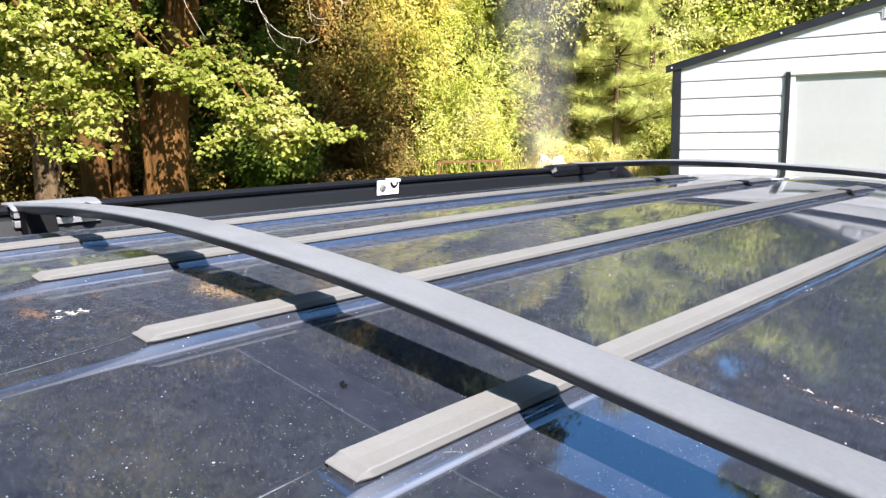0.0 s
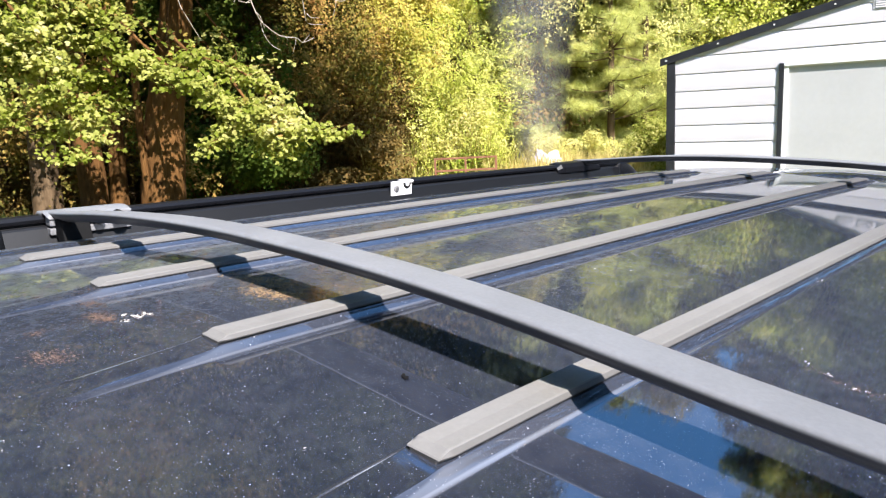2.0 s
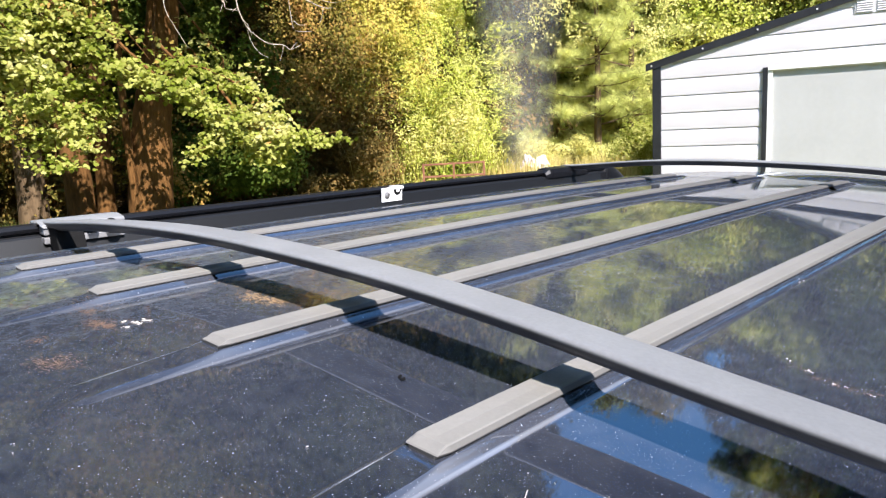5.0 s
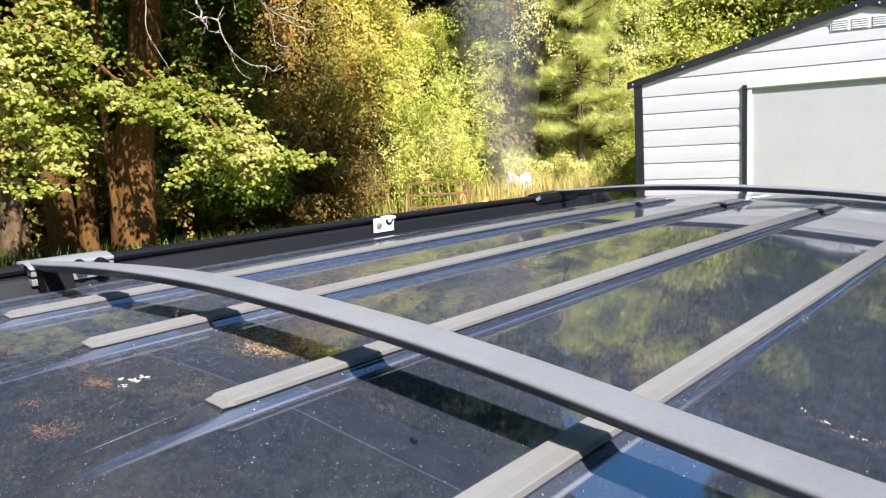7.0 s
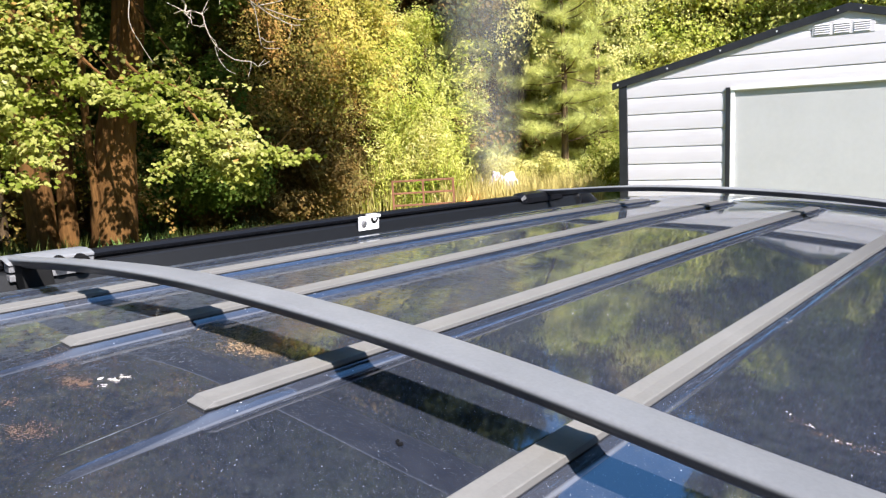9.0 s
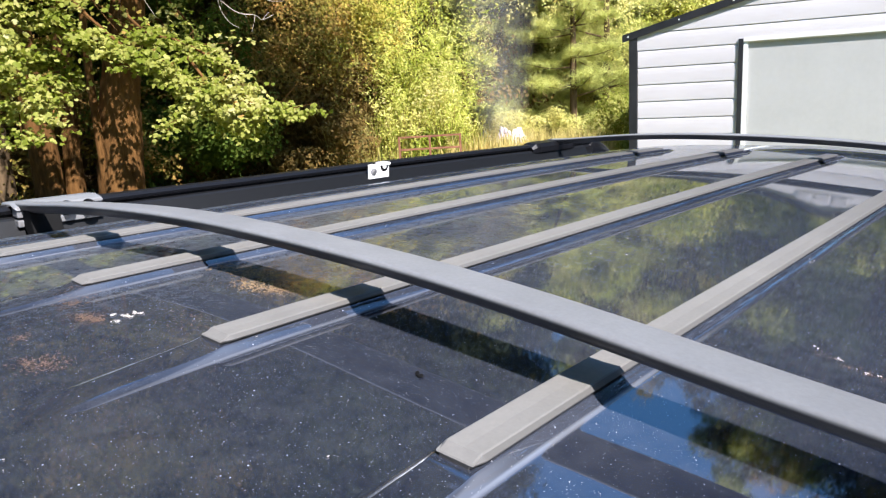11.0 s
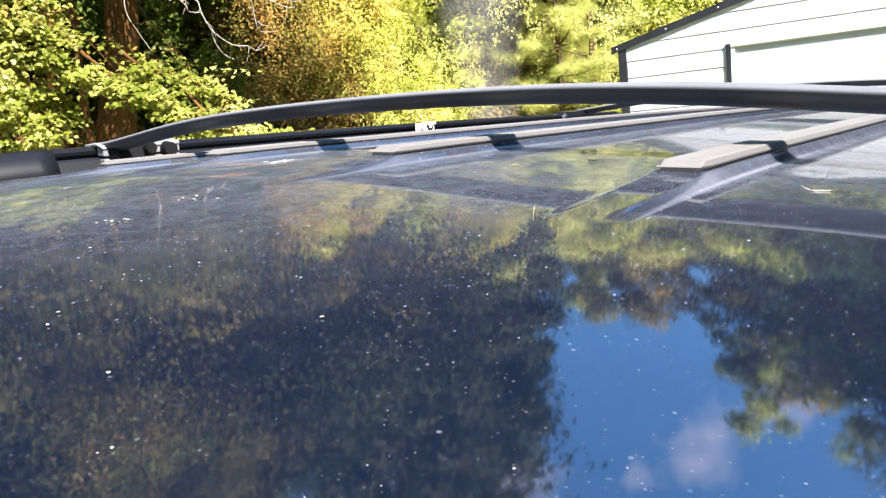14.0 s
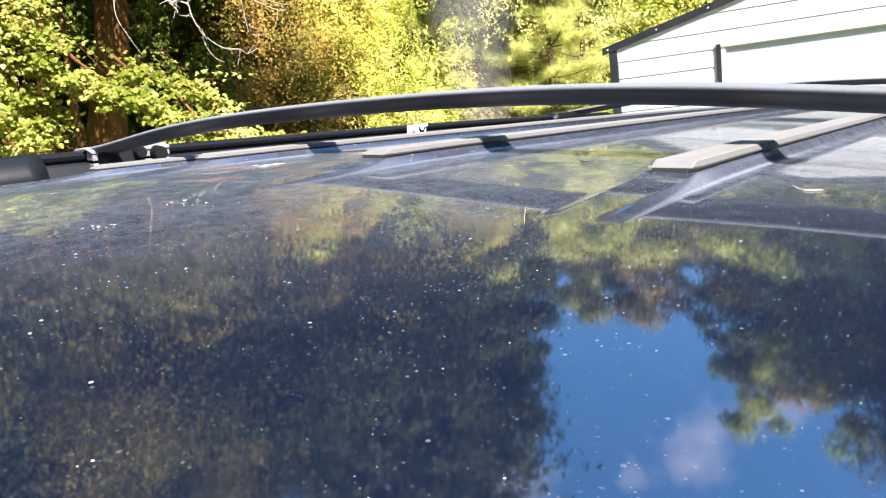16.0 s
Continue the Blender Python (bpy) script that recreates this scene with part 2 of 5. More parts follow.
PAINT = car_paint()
STRIP = dusty_plastic("strip_rubber", (0.05, 0.048, 0.046), (0.238, 0.228, 0.205), 0.85, 0.6, rearward=0.25)
BAR = dusty_plastic("bar_plastic", (0.02, 0.021, 0.024), (0.262, 0.268, 0.270), 0.85, 0.5, 0.4, turn=(0.0, 0.6), sideways=0.64)
RAIL_BLACK = dusty_plastic("rail_black", (0.005, 0.005, 0.006), (0.25, 0.25, 0.25), 0.025, 0.30, 0.25)
RAIL_GREY = dusty_plastic("rail_grey", (0.0055, 0.006, 0.007), (0.10, 0.10, 0.105), 0.045, 0.4, 0.25)
RUBBER = surface("black_rubber", (0.006, 0.006, 0.006), (0.010, 0.010, 0.010), 20, 0.8, shine=0.05)
WHITE_METAL = surface("white_metal", (0.62, 0.61, 0.58), (0.78, 0.77, 0.74), 30, 0.45, 0.1)
STEEL = surface("bolt_steel", (0.32, 0.31, 0.30), (0.5, 0.49, 0.47), 40, 0.4, 0.9)
ALLOY = surface("cast_alloy", (0.13, 0.13, 0.133), (0.20, 0.20, 0.203), 30, 0.6, 0.1)
GLASS = glass_mat()
SIDING = surface("white_siding", (0.575, 0.555, 0.575), (0.665, 0.645, 0.665), 2.2, 0.32, 0.0, 0.0015, 20, (0.3, 1, 1))
TRIM = surface("black_trim", (0.012, 0.013, 0.016), (0.03, 0.031, 0.036), 5, 0.4)
DOOR = surface("door_panel", (0.43, 0.435, 0.425), (0.485, 0.49, 0.48), 1.5, 0.45)
DOOR_FRAME = surface("door_frame_white", (0.72, 0.74, 0.70), (0.82, 0.83, 0.80), 3, 0.45)
BARK_RED = surface("bark_reddish", (0.055, 0.026, 0.008), (0.19, 0.095, 0.030), 5, 0.95, 0, 0.02, 40, (1, 1, 0.22), shine=0.1)
BARK_GREY = surface("bark_grey", (0.065, 0.043, 0.023), (0.17, 0.118, 0.066), 6, 0.95, 0, 0.02, 40, (1, 1, 0.2), shine=0.1)
TWIG = surface("bare_twig", (0.26, 0.21, 0.16), (0.45, 0.39, 0.32), 12, 0.85)
SOIL = surface("grass_ground", (0.06, 0.075, 0.018), (0.20, 0.20, 0.055), 0.8, 0.95, 0, 0.02, 90)
RUST = surface("rusty_steel", (0.13, 0.052, 0.024), (0.29, 0.13, 0.068), 8, 0.85, 0.1, 0.002)
SHEET = surface("white_sheet", (0.72, 0.72, 0.76), (0.85, 0.85, 0.9), 5, 0.6)
LILAC = surface("lilac_sheet", (0.5, 0.42, 0.6), (0.7, 0.64, 0.78), 5, 0.6)
MAPLE = leaf_mat("maple_leaf", [(0, (0.08, 0.12, 0.012)), (0.35, (0.20, 0.24, 0.022)), (0.7, (0.47, 0.46, 0.125)), (0.95, (0.70, 0.63, 0.32)), (1, (0.45, 0.22, 0.10))], 0.52)
VINE = leaf_mat("vine_leaf", [(0, (0.04, 0.06, 0.012)), (0.4, (0.11, 0.105, 0.025)), (0.75, (0.18, 0.125, 0.04)), (1, (0.30, 0.16, 0.065))], 0.3)
GOLD = leaf_mat("golden_vine", [(0, (0.14, 0.15, 0.015)), (0.35, (0.42, 0.40, 0.06)), (0.75, (0.68, 0.54, 0.15)), (1, (0.58, 0.30, 0.11))], 0.45)
# leaf colour lowered so that crowns look shaded; the shade is in the colour
SHADE_TONED_LEAF = leaf_mat("shade_toned_leaf", [(0, (0.014, 0.024, 0.007)), (0.6, (0.034, 0.044, 0.013)), (1, (0.075, 0.068, 0.020))], 0.2)
# browner, darker tone than the sunlit vines; shade is put into this colour
DEEP = leaf_mat("shade_toned_thicket_leaf", [(0, (0.075, 0.075, 0.016)), (0.5, (0.19, 0.13, 0.036)), (1, (0.32, 0.185, 0.06))], 0.4)
# green leaf colour set darker to carry the shade behind the maple
SHADE_TONED_GREEN = leaf_mat("shade_toned_green_leaf", [(0, (0.045, 0.085, 0.012)), (0.5, (0.11, 0.16, 0.022)), (0.85, (0.22, 0.24, 0.045)), (1, (0.30, 0.20, 0.07))], 0.45)
LUSH = leaf_mat("lush_leaf", [(0, (0.10, 0.20, 0.015)), (0.5, (0.32, 0.42, 0.04)), (1, (0.62, 0.62, 0.10))], 0.45)
BRIGHT = leaf_mat("yellow_green_leaf", [(0, (0.14, 0.21, 0.02)), (0.35, (0.42, 0.47, 0.06)), (0.7, (0.74, 0.70, 0.21)), (1, (0.84, 0.72, 0.38))], 0.45)
PALE = leaf_mat("pale_leaf", [(0, (0.34, 0.34, 0.08)), (0.5, (0.68, 0.63, 0.20)), (1, (0.82, 0.74, 0.36))], 0.4)
NEEDLE = leaf_mat("pine_needle", [(0, (0.34, 0.38, 0.10)), (0.5, (0.62, 0.64, 0.20)), (1, (0.76, 0.73, 0.30))], 0.4)
STRAW = leaf_mat("dry_stalk", [(0, (0.26, 0.22, 0.06)), (0.5, (0.55, 0.46, 0.16)), (1, (0.75, 0.64, 0.29))], 0.3)
# darker copy of the grass colour, with the trees' shade put into it
SHADE_TONED_GRASS = leaf_mat("shade_toned_grass", [(0, (0.02, 0.035, 0.008)), (0.6, (0.07, 0.09, 0.02)), (1, (0.20, 0.19, 0.05))], 0.3)
GRASS = leaf_mat("grass_blade", [(0, (0.12, 0.14, 0.02)), (0.6, (0.32, 0.32, 0.05)), (1, (0.52, 0.44, 0.12))], 0.3)
BLADE = leaf_mat("sword_leaf", [(0, (0.10, 0.18, 0.04)), (1, (0.26, 0.36, 0.10))], 0.3)
RUSSET = leaf_mat("russet_strand", [(0, (0.12, 0.05, 0.02)), (0.5, (0.34, 0.17, 0.07)), (1, (0.62, 0.40, 0.18))], 0.3)
AUTUMN = leaf_mat("autumn_leaf", [(0, (0.06, 0.075, 0.012)), (0.4, (0.20, 0.17, 0.03)), (0.75, (0.45, 0.27, 0.075)), (1, (0.60, 0.27, 0.09))], 0.35)
CRUMB = surface("leaf_crumb", (0.075, 0.042, 0.028), (0.23, 0.14, 0.085), 80, 0.85)
HUSK = surface("dry_husk", (0.14, 0.075, 0.035), (0.52, 0.36, 0.17), 90, 0.85)
FLAKE = surface("debris_flake", (0.45, 0.38, 0.30), (0.8, 0.76, 0.68), 60, 0.8)


# ---- mesh helpers ----
def link_mesh(name, verts, faces, material, parent=None, label="", smooth=False):
    me = bpy.data.meshes.new(name)
    me.from_pydata([tuple(v) for v in verts], [], faces)
    me.update()
    if smooth:
        me.polygons.foreach_set("use_smooth", [True] * len(me.polygons))
    me.materials.append(material)
    ob = new(name, me)
    ob.parent = parent
    if label:
        tagged(ob, label)
    return ob


def part(name, bm, material, parent, label="", smooth=False):
    """Links a bmesh as one mesh object under a thing or a part."""
    bmesh.ops.recalc_face_normals(bm, faces=bm.faces)
    me = bpy.data.meshes.new(name)
    bm.to_mesh(me)
    bm.free()
    if smooth:
        me.polygons.foreach_set("use_smooth", [True] * len(me.polygons))
    me.materials.append(material)
    ob = new(name, me)
    ob.parent = parent
    if label:
        tagged(ob, label)
    return ob


def box(x0, x1, y0, y1, z0, z1, bevel=0.0, segments=2):
    bm = bmesh.new()
    bmesh.ops.create_cube(bm, size=1.0)
    for v in bm.verts:
        v.co = Vector(((x0 + x1) / 2 + v.co.x * (x1 - x0), (y0 + y1) / 2 + v.co.y * (y1 - y0), (z0 + z1) / 2 + v.co.z * (z1 - z0)))
    if bevel:
        bmesh.ops.bevel(bm, geom=bm.edges[:], offset=bevel, segments=segments, affect="EDGES", profile=0.6)
    return bm


def prism(points, axis, lo, hi, bevel=0.0):
    """A closed outline in the plane across an axis, drawn out from lo to hi."""
    bm = bmesh.new()

    def put(p, w):
        return {"x": (w, p[0], p[1]), "y": (p[0], w, p[1]), "z": (p[0], p[1], w)}[axis]

    a = [bm.verts.new(put(p, lo)) for p in points]
    b = [bm.verts.new(put(p, hi)) for p in points]
    bm.faces.new(a)
    bm.faces.new(b[::-1])
    n = len(points)
    for i in range(n):
        bm.faces.new((a[i], b[i], b[(i + 1) % n], a[(i + 1) % n]))
    if bevel:
        bmesh.ops.recalc_face_normals(bm, faces=bm.faces)
        bmesh.ops.bevel(bm, geom=bm.edges[:], offset=bevel, segments=2, affect="EDGES", profile=0.6)
    return bm


def sweep(rings):
    """Skins rings of equal length one after another, with ends closed."""
    bm = bmesh.new()
    vs = [[bm.verts.new(p) for p in r] for r in rings]
    n = len(vs[0])
    for a, b in zip(vs, vs[1:]):
        for i in range(n):
            bm.faces.new((a[i], a[(i + 1) % n], b[(i + 1) % n], b[i]))
    bm.faces.new(vs[0][::-1])
    bm.faces.new(vs[-1])
    return bm


def tube(path, radii, sides=8, wobble=0.0, rng=None):
    """A tapered limb along a line of points."""
    rings = []
    for i, (p, r) in enumerate(zip(path, radii)):
        p = Vector(p)
        d = (Vector(path[min(i + 1, len(path) - 1)]) - Vector(path[max(i - 1, 0)])).normalized()
        u = d.orthogonal().normalized() if abs(d.z) < 0.9 else Vector((1, 0, 0)).cross(d).normalized()
        w = d.cross(u)
        ring = []
        for k in range(sides):
            a = 2 * math.pi * k / sides
            rr = r * (1 + (rng.uniform(-wobble, wobble) if rng else 0))
            ring.append(p + u * math.cos(a) * rr + w * math.sin(a) * rr)
        rings.append(ring)
    return sweep(rings)


def thing(name, label, category, group="", kind="", at=Matrix()):
    ob = new(name)
    ob.empty_display_size = 0.2
    ob.matrix_world = at
    return tagged(ob, label, category, group, kind)


# ---- leaf masses ----
LOBED = (np.array([(0, 0, 0), (0.28, 0.12, 0.02), (0.55, 0.42, -0.06), (0.26, 0.45, 0.03), (0.30, 0.78, -0.04), (0.0, 1.0, -0.10),
                   (-0.30, 0.78, -0.04), (-0.26, 0.45, 0.03), (-0.55, 0.42, -0.06), (-0.28, 0.12, 0.02), (0, 0.45, 0.05)], float),
         [(0, 1, 10), (1, 2, 3), (1, 3, 10), (3, 4, 5), (3, 5, 10), (10, 5, 7), (5, 6, 7), (7, 9, 10), (7, 8, 9), (9, 0, 10)])
OVAL = (np.array([(0, 0, 0), (0.3, 0.45, 0.08), (0, 1, -0.05), (-0.3, 0.45, 0.08)], float), [(0, 1, 2), (0, 2, 3)])
SLIM = (np.array([(0, 0, 0), (0.16, 0.45, 0.05), (0, 1.15, -0.08), (-0.16, 0.45, 0.05)], float), [(0, 1, 2), (0, 2, 3)])


def tuft_template(n, rng):
    verts, faces = [], []
    for k in range(n):
        d = Vector((rng.gauss(0, 1), rng.gauss(0, 1), rng.gauss(0.5, 0.8))).normalized()
        s = d.orthogonal().normalized() * 0.016
        i = len(verts)
        verts += [tuple(-s), tuple(s), tuple(d)]
        faces.append((i, i + 1, i + 2))
    return np.array(verts, float), faces


def scatter(name, centres, sizes, template, material, parent, seed, tilt=0.8, droop=None, label="", facing=None):
    """One mesh of many leaves: each a copy of the template, turned at random, its face held upward the more the smaller tilt is."""
    rng = np.random.default_rng(seed)
    n = len(centres)
    tv, tf = template
    nz = rng.normal(0, 1, (n, 3)) * tilt + (np.array([0.55, -0.25, 0.75]) if facing is None else facing)
    nz /= np.linalg.norm(nz, axis=1, keepdims=True)
    ax = rng.normal(0, 1, (n, 3)) + (np.array([0, 0, 0]) if droop is None else np.asarray(droop, float))
    ay = ax - (ax * nz).sum(1, keepdims=True) * nz
    ay /= np.linalg.norm(ay, axis=1, keepdims=True) + 1e-9
    axx = np.cross(ay, nz)
    rot = np.stack([axx, ay, nz], 2)
    verts = np.einsum("nij,kj->nki", rot, tv) * np.asarray(sizes)[:, None, None] + np.asarray(centres)[:, None, :]
    k = len(tv)
    tri = (np.asarray(tf)[None] + (np.arange(n) * k)[:, None, None]).reshape(-1, 3)
    me = bpy.data.meshes.new(name)
    me.vertices.add(n * k)
    me.vertices.foreach_set("co", verts.astype(np.float32).ravel())
    me.loops.add(tri.size)
    me.loops.foreach_set("vertex_index", tri.astype(np.int32).ravel())
    me.polygons.add(len(tri))
    me.polygons.foreach_set("loop_start", np.arange(0, tri.size, 3, dtype=np.int32))
    me.update(calc_edges=True)
    me.materials.append(material)
    ob = new(name, me)
    ob.parent = parent
    if label:
        tagged(ob, label)
    return ob


def blobs(rng, centres, radii, per, flat=0.75):
    """Leaves on the outsides of many rounded masses, and the way each leaf faces."""
    n = len(centres)
    d = rng.normal(0, 1, (n, per, 3))
    d /= np.linalg.norm(d, axis=2, keepdims=True)
    lump = 1 + 0.22 * np.sin(d[..., :1] * 5 + centres[:, None, :1] * 3) + 0.18 * np.sin(d[..., 2:] * 7 + centres[:, None, 1:2] * 5)
    r = np.asarray(radii)[:, None, None] * lump * rng.uniform(0.72, 1.1, (n, per, 1)) * rng.choice([1.0, 1.0, 1.0, 1.28], (n, per, 1))
    p = centres[:, None, :] + d * r * np.array([1, 1, flat])
    return p.reshape(-1, 3), (d + np.array([0.42, -0.10, 0.45])).reshape(-1, 3)


def crown_centres(rng, centre, radii, count, low, shell=0.25):
    d = rng.normal(0, 1, (count * 2, 3))
    d /= np.linalg.norm(d, axis=1, keepdims=True)
    c = np.asarray(centre) + d * np.asarray(radii) * rng.uniform(shell, 1.0, (count * 2, 1))
    return c[c[:, 2] > low][:count]


def ground_z(x, y):
    """The lie of the land: it rises to the left of the car and levels out far away."""
    left = -(x * AXIS.y - y * AXIS.x)
    return math.tan(LEAN) * left * math.exp(-(x * x + y * y) / 700.0)


def site(x, y, z):
    """A place given in the car's axes."""
    return CAR @ Vector((x, y, z))


# ---- ground ----
def build_ground():
    steps = sorted({s * v for s in (-1, 1) for v in (0, 1, 2, 3, 4.5, 6, 8, 10, 12.5, 15, 18, 22, 27, 34, 44, 60, 90, 150, 300, 700)})
    rng = random.Random(4)
    verts, faces, n = [], [], len(steps)
    for y in steps:
        for x in steps:
            r = math.hypot(x, y)
            verts.append((x, y, ground_z(x, y) + (rng.uniform(-0.03, 0.03) if 4 < r < 60 else 0)))
    for j in range(n - 1):
        for i in range(n - 1):
            faces.append((j * n + i, j * n + i + 1, (j + 1) * n + i + 1, (j + 1) * n + i))
    g = link_mesh("ground", verts, faces, SOIL, None, "", True)
    return tagged(g, "mown grass yard with dry patches", "ground", "", "structure")


build_ground()

# ---- the car ----
MID = -0.34
RIBS = (-0.69, -0.4575, -0.2235, 0.011)
EDGE = 0.76


def roof_skin(x, y):
    """Height of the roof panel without its ribs."""
    u = x - MID
    z = 1.8518 + 0.017 * u - 0.05 * u * u - 0.10 * u ** 4
    # a little more crown along the middle
    if abs(u) < 0.33:
        z += 0.0046 * (1 - (u / 0.33) ** 2) ** 2
    if y < 0.1:
        z -= 0.085 * (0.1 - y) ** 2
    if y > 0.6:
        z -= 0.007 * (y - 0.6) ** 2
    return z


def smooth(a, b, v):
    v = min(1.0, max(0.0, (v - a) / (b - a)))
    return v * v * (3 - 2 * v)


def rib_height(x, y):
    h = 0.0
    for c in RIBS:
        d = abs(x - c)
        if d < 0.036:
            w = 0.8 + 0.2 * smooth(-0.105, -0.02, y)
            h = max(h, 0.0064 * (1 - min(1.0, max(0.0, (d - 0.0146 * w) / (0.0085 * w)))) ** 2.0)
    h *= (0.66 * min(1.0, max(0.0, (y + 0.115) / 0.10)) + 0.34 * smooth(-0.016, 0.002, y)) * (1 - smooth(1.80, 1.86, y))
    # a low moulding along the gutter beside the far rail
    d = abs(x + 0.852)
    if d < 0.036:
        h = max(h, 0.0052 * (1 - smooth(0.018, 0.034, d)) * smooth(-0.32, -0.05, y) * (1 - smooth(1.86, 1.96, y)))
    return h


def roof_z(x, y):
    return roof_skin(x, y) + rib_height(x, y)


def build_car():
    car = thing("suv", "black SUV with dusty roof and grey roof rack, parked on grass", "car", at=CAR)
    xs = set()
    for k in range(53):
        xs.add(round(MID - EDGE + k * 2 * EDGE / 52, 4))
    for c in RIBS:
        xs = {x for x in xs if abs(x - c) > 0.045}
    for c in RIBS:
        xs |= {round(c + s * d, 4) for s in (-1, 1) for d in (0.0, 0.006, 0.0084, 0.0105, 0.0125, 0.0138, 0.0146, 0.0153, 0.0161, 0.017, 0.018, 0.0192, 0.0206, 0.0222, 0.0245, 0.028, 0.034, 0.041)}
    xs = {x for x in xs if abs(x + 0.852) > 0.042} | {round(-0.852 + 0.004 * k, 4) for k in range(-10, 11)}
    xs = sorted(xs)
    ys = sorted({round(-0.85 + k * 0.03, 4) for k in range(103)} | {round(-0.12 + k * 0.01, 4) for k in range(14)} | {round(-0.006 + k * 0.004, 4) for k in range(6)} | {round(1.78 + k * 0.01, 4) for k in range(10)})
    ys = [y for y in ys if y <= 2.18]
    verts, faces, n = [], [], len(xs)
    for y in ys:
        for x in xs:
            verts.append((x, y, roof_z(x, y)))
    for j in range(len(ys) - 1):
        for i in range(n - 1):
            faces.append((j * n + i, j * n + i + 1, (j + 1) * n + i + 1, (j + 1) * n + i))
    m = len(verts)
    verts += [(x, y, z - 0.03) for x, y, z in verts]
    rim = [i for i in range(n)] + [j * n + n - 1 for j in range(1, len(ys))] + [(len(ys) - 1) * n + i for i in range(n - 2, -1, -1)] + [j * n for j in range(len(ys) - 2, 0, -1)]
    faces += [(a, a + m, b + m, b) for a, b in zip(rim, rim[1:] + rim[:1])]
    link_mesh("roof", verts, faces, PAINT, car, "glossy black roof panel with raised ribs, specked with dust", True)

    # rear spoiler lip
    rings = []
    for k in range(21):
        x = -0.50 + k * 0.045
        e = min(1.0, 0.25 + 4 * min(k, 20 - k) / 20)
        z = roof_skin(x, 1.9) - 0.004
        rings.append([(x, y, z + h * e) for y, h in ((1.855, 0.0), (1.875, 0.004), (1.90, 0.010), (1.925, 0.013), (1.99, 0.013), (2.10, 0.008), (2.10, -0.006))])
    part("spoiler", sweep(rings), PAINT, car, "glossy black rear roof spoiler", True)

    # lower body, greenhouse, glass and wheels, hardly seen
    def shell(name, stations, material, bevel, label=""):
        rings = []
        for y, z0, z1, w0, w1 in stations:
            rings.append([(MID - w0, y, z0), (MID + w0, y, z0), (MID + w1, y, z1), (MID - w1, y, z1)])
        bm = sweep(rings)
        bmesh.ops.bevel(bm, geom=bm.edges[:], offset=bevel, segments=3, affect="EDGES", profile=0.6)
        return part(name, bm, material, car, label)

    shell("body", [(-2.75, 0.42, 0.88, 0.9, 0.86), (-2.4, 0.34, 1.02, 0.98, 0.93), (-1.45, 0.32, 1.10, 1.0, 0.97), (2.3, 0.34, 1.12, 1.0, 0.96), (2.48, 0.42, 0.95, 0.95, 0.9)], PAINT, 0.05)
    shell("greenhouse", [(-1.4, 1.05, 1.13, 0.93, 0.93), (-0.82, 1.05, 1.735, 0.95, 0.745), (2.16, 1.05, 1.735, 0.95, 0.745), (2.4, 1.05, 1.13, 0.93, 0.93)], PAINT, 0.02)
    ws = bmesh.new()
    ring = [ws.verts.new(p) for p in ((MID - 0.86, -1.40, 1.15), (MID + 0.86, -1.40, 1.15), (MID + 0.7, -0.87, 1.735), (MID - 0.7, -0.87, 1.735))]
    face = ws.faces.new(ring)
    bmesh.ops.solidify(ws, geom=[face], thickness=0.012)
    part("windshield", ws, GLASS, car, "dark tinted windscreen")
    for s in (-1, 1):
        for y0, y1 in ((-0.72, 0.22), (0.30, 1.12), (1.20, 2.02)):
            w = bmesh.new()
            x0, x1 = MID + s * 0.955, MID + s * 0.795
            ring = [w.verts.new(p) for p in ((x0, y0, 1.15), (x0, y1, 1.15), (x1, y1, 1.66), (x1, y0 + 0.12, 1.66))]
            f = w.faces.new(ring)
            bmesh.ops.solidify(w, geom=[f], thickness=0.01)
            part("side_window", w, GLASS, car)
    for s in (-1, 1):
        for y in (-1.85, 1.45):
            hub = Matrix.Translation((MID + s * 0.87, y, 0.39)) @ Matrix.Rotation(radians(90), 4, "Y")
            bm = bmesh.new()
            bmesh.ops.create_cone(bm, cap_ends=True, segments=40, radius1=0.39, radius2=0.39, depth=0.26, matrix=hub)
            bmesh.ops.bevel(bm, geom=[e for e in bm.edges if len(e.link_faces) == 2 and any(len(f.verts) > 8 for f in e.link_faces)], offset=0.04, segments=3, affect="EDGES")
            tyre = part("wheel", bm, RUBBER, car, "black tyre on a steel rim")
            bm = bmesh.new()
            bmesh.ops.create_cone(bm, cap_ends=True, segments=32, radius1=0.25, radius2=0.22, depth=0.275, matrix=hub)
            part("rim", bm, STEEL, tyre)

    # side rails
    def rail(side):
        x0 = MID + (-0.605 if side < 0 else 0.71)
        y0, y1 = 0.035, 1.80
        rings = []
        for k in range(40):
            y = y0 + (y1 - y0) * k / 39
            zb = roof_skin(x0, y) - 0.004
            zt = zb + 0.046
            prof = [(0.016, 0), (0.012, 0.030), (0.006, 0.038), (0.006, 0.0405), (0.012, 0.042), (0.0135, 0.047), (0.009, 0.052), (0, 0.0535), (-0.010, 0.051), (-0.015, 0.044), (-0.018, 0)]
            rings.append([(x0 - side * 0 + (-side) * px, y, zb + pz) for px, pz in prof])
        body = part("side_rail", sweep(rings), RAIL_BLACK, car, "black roof rail", False)
        # grey web along the foot of the rail
        rings = []
        for k in range(40):
            y = y0 + 0.002 + (y1 - 0.06 - y0) * k / 39
            zb = roof_skin(x0, y) - 0.004
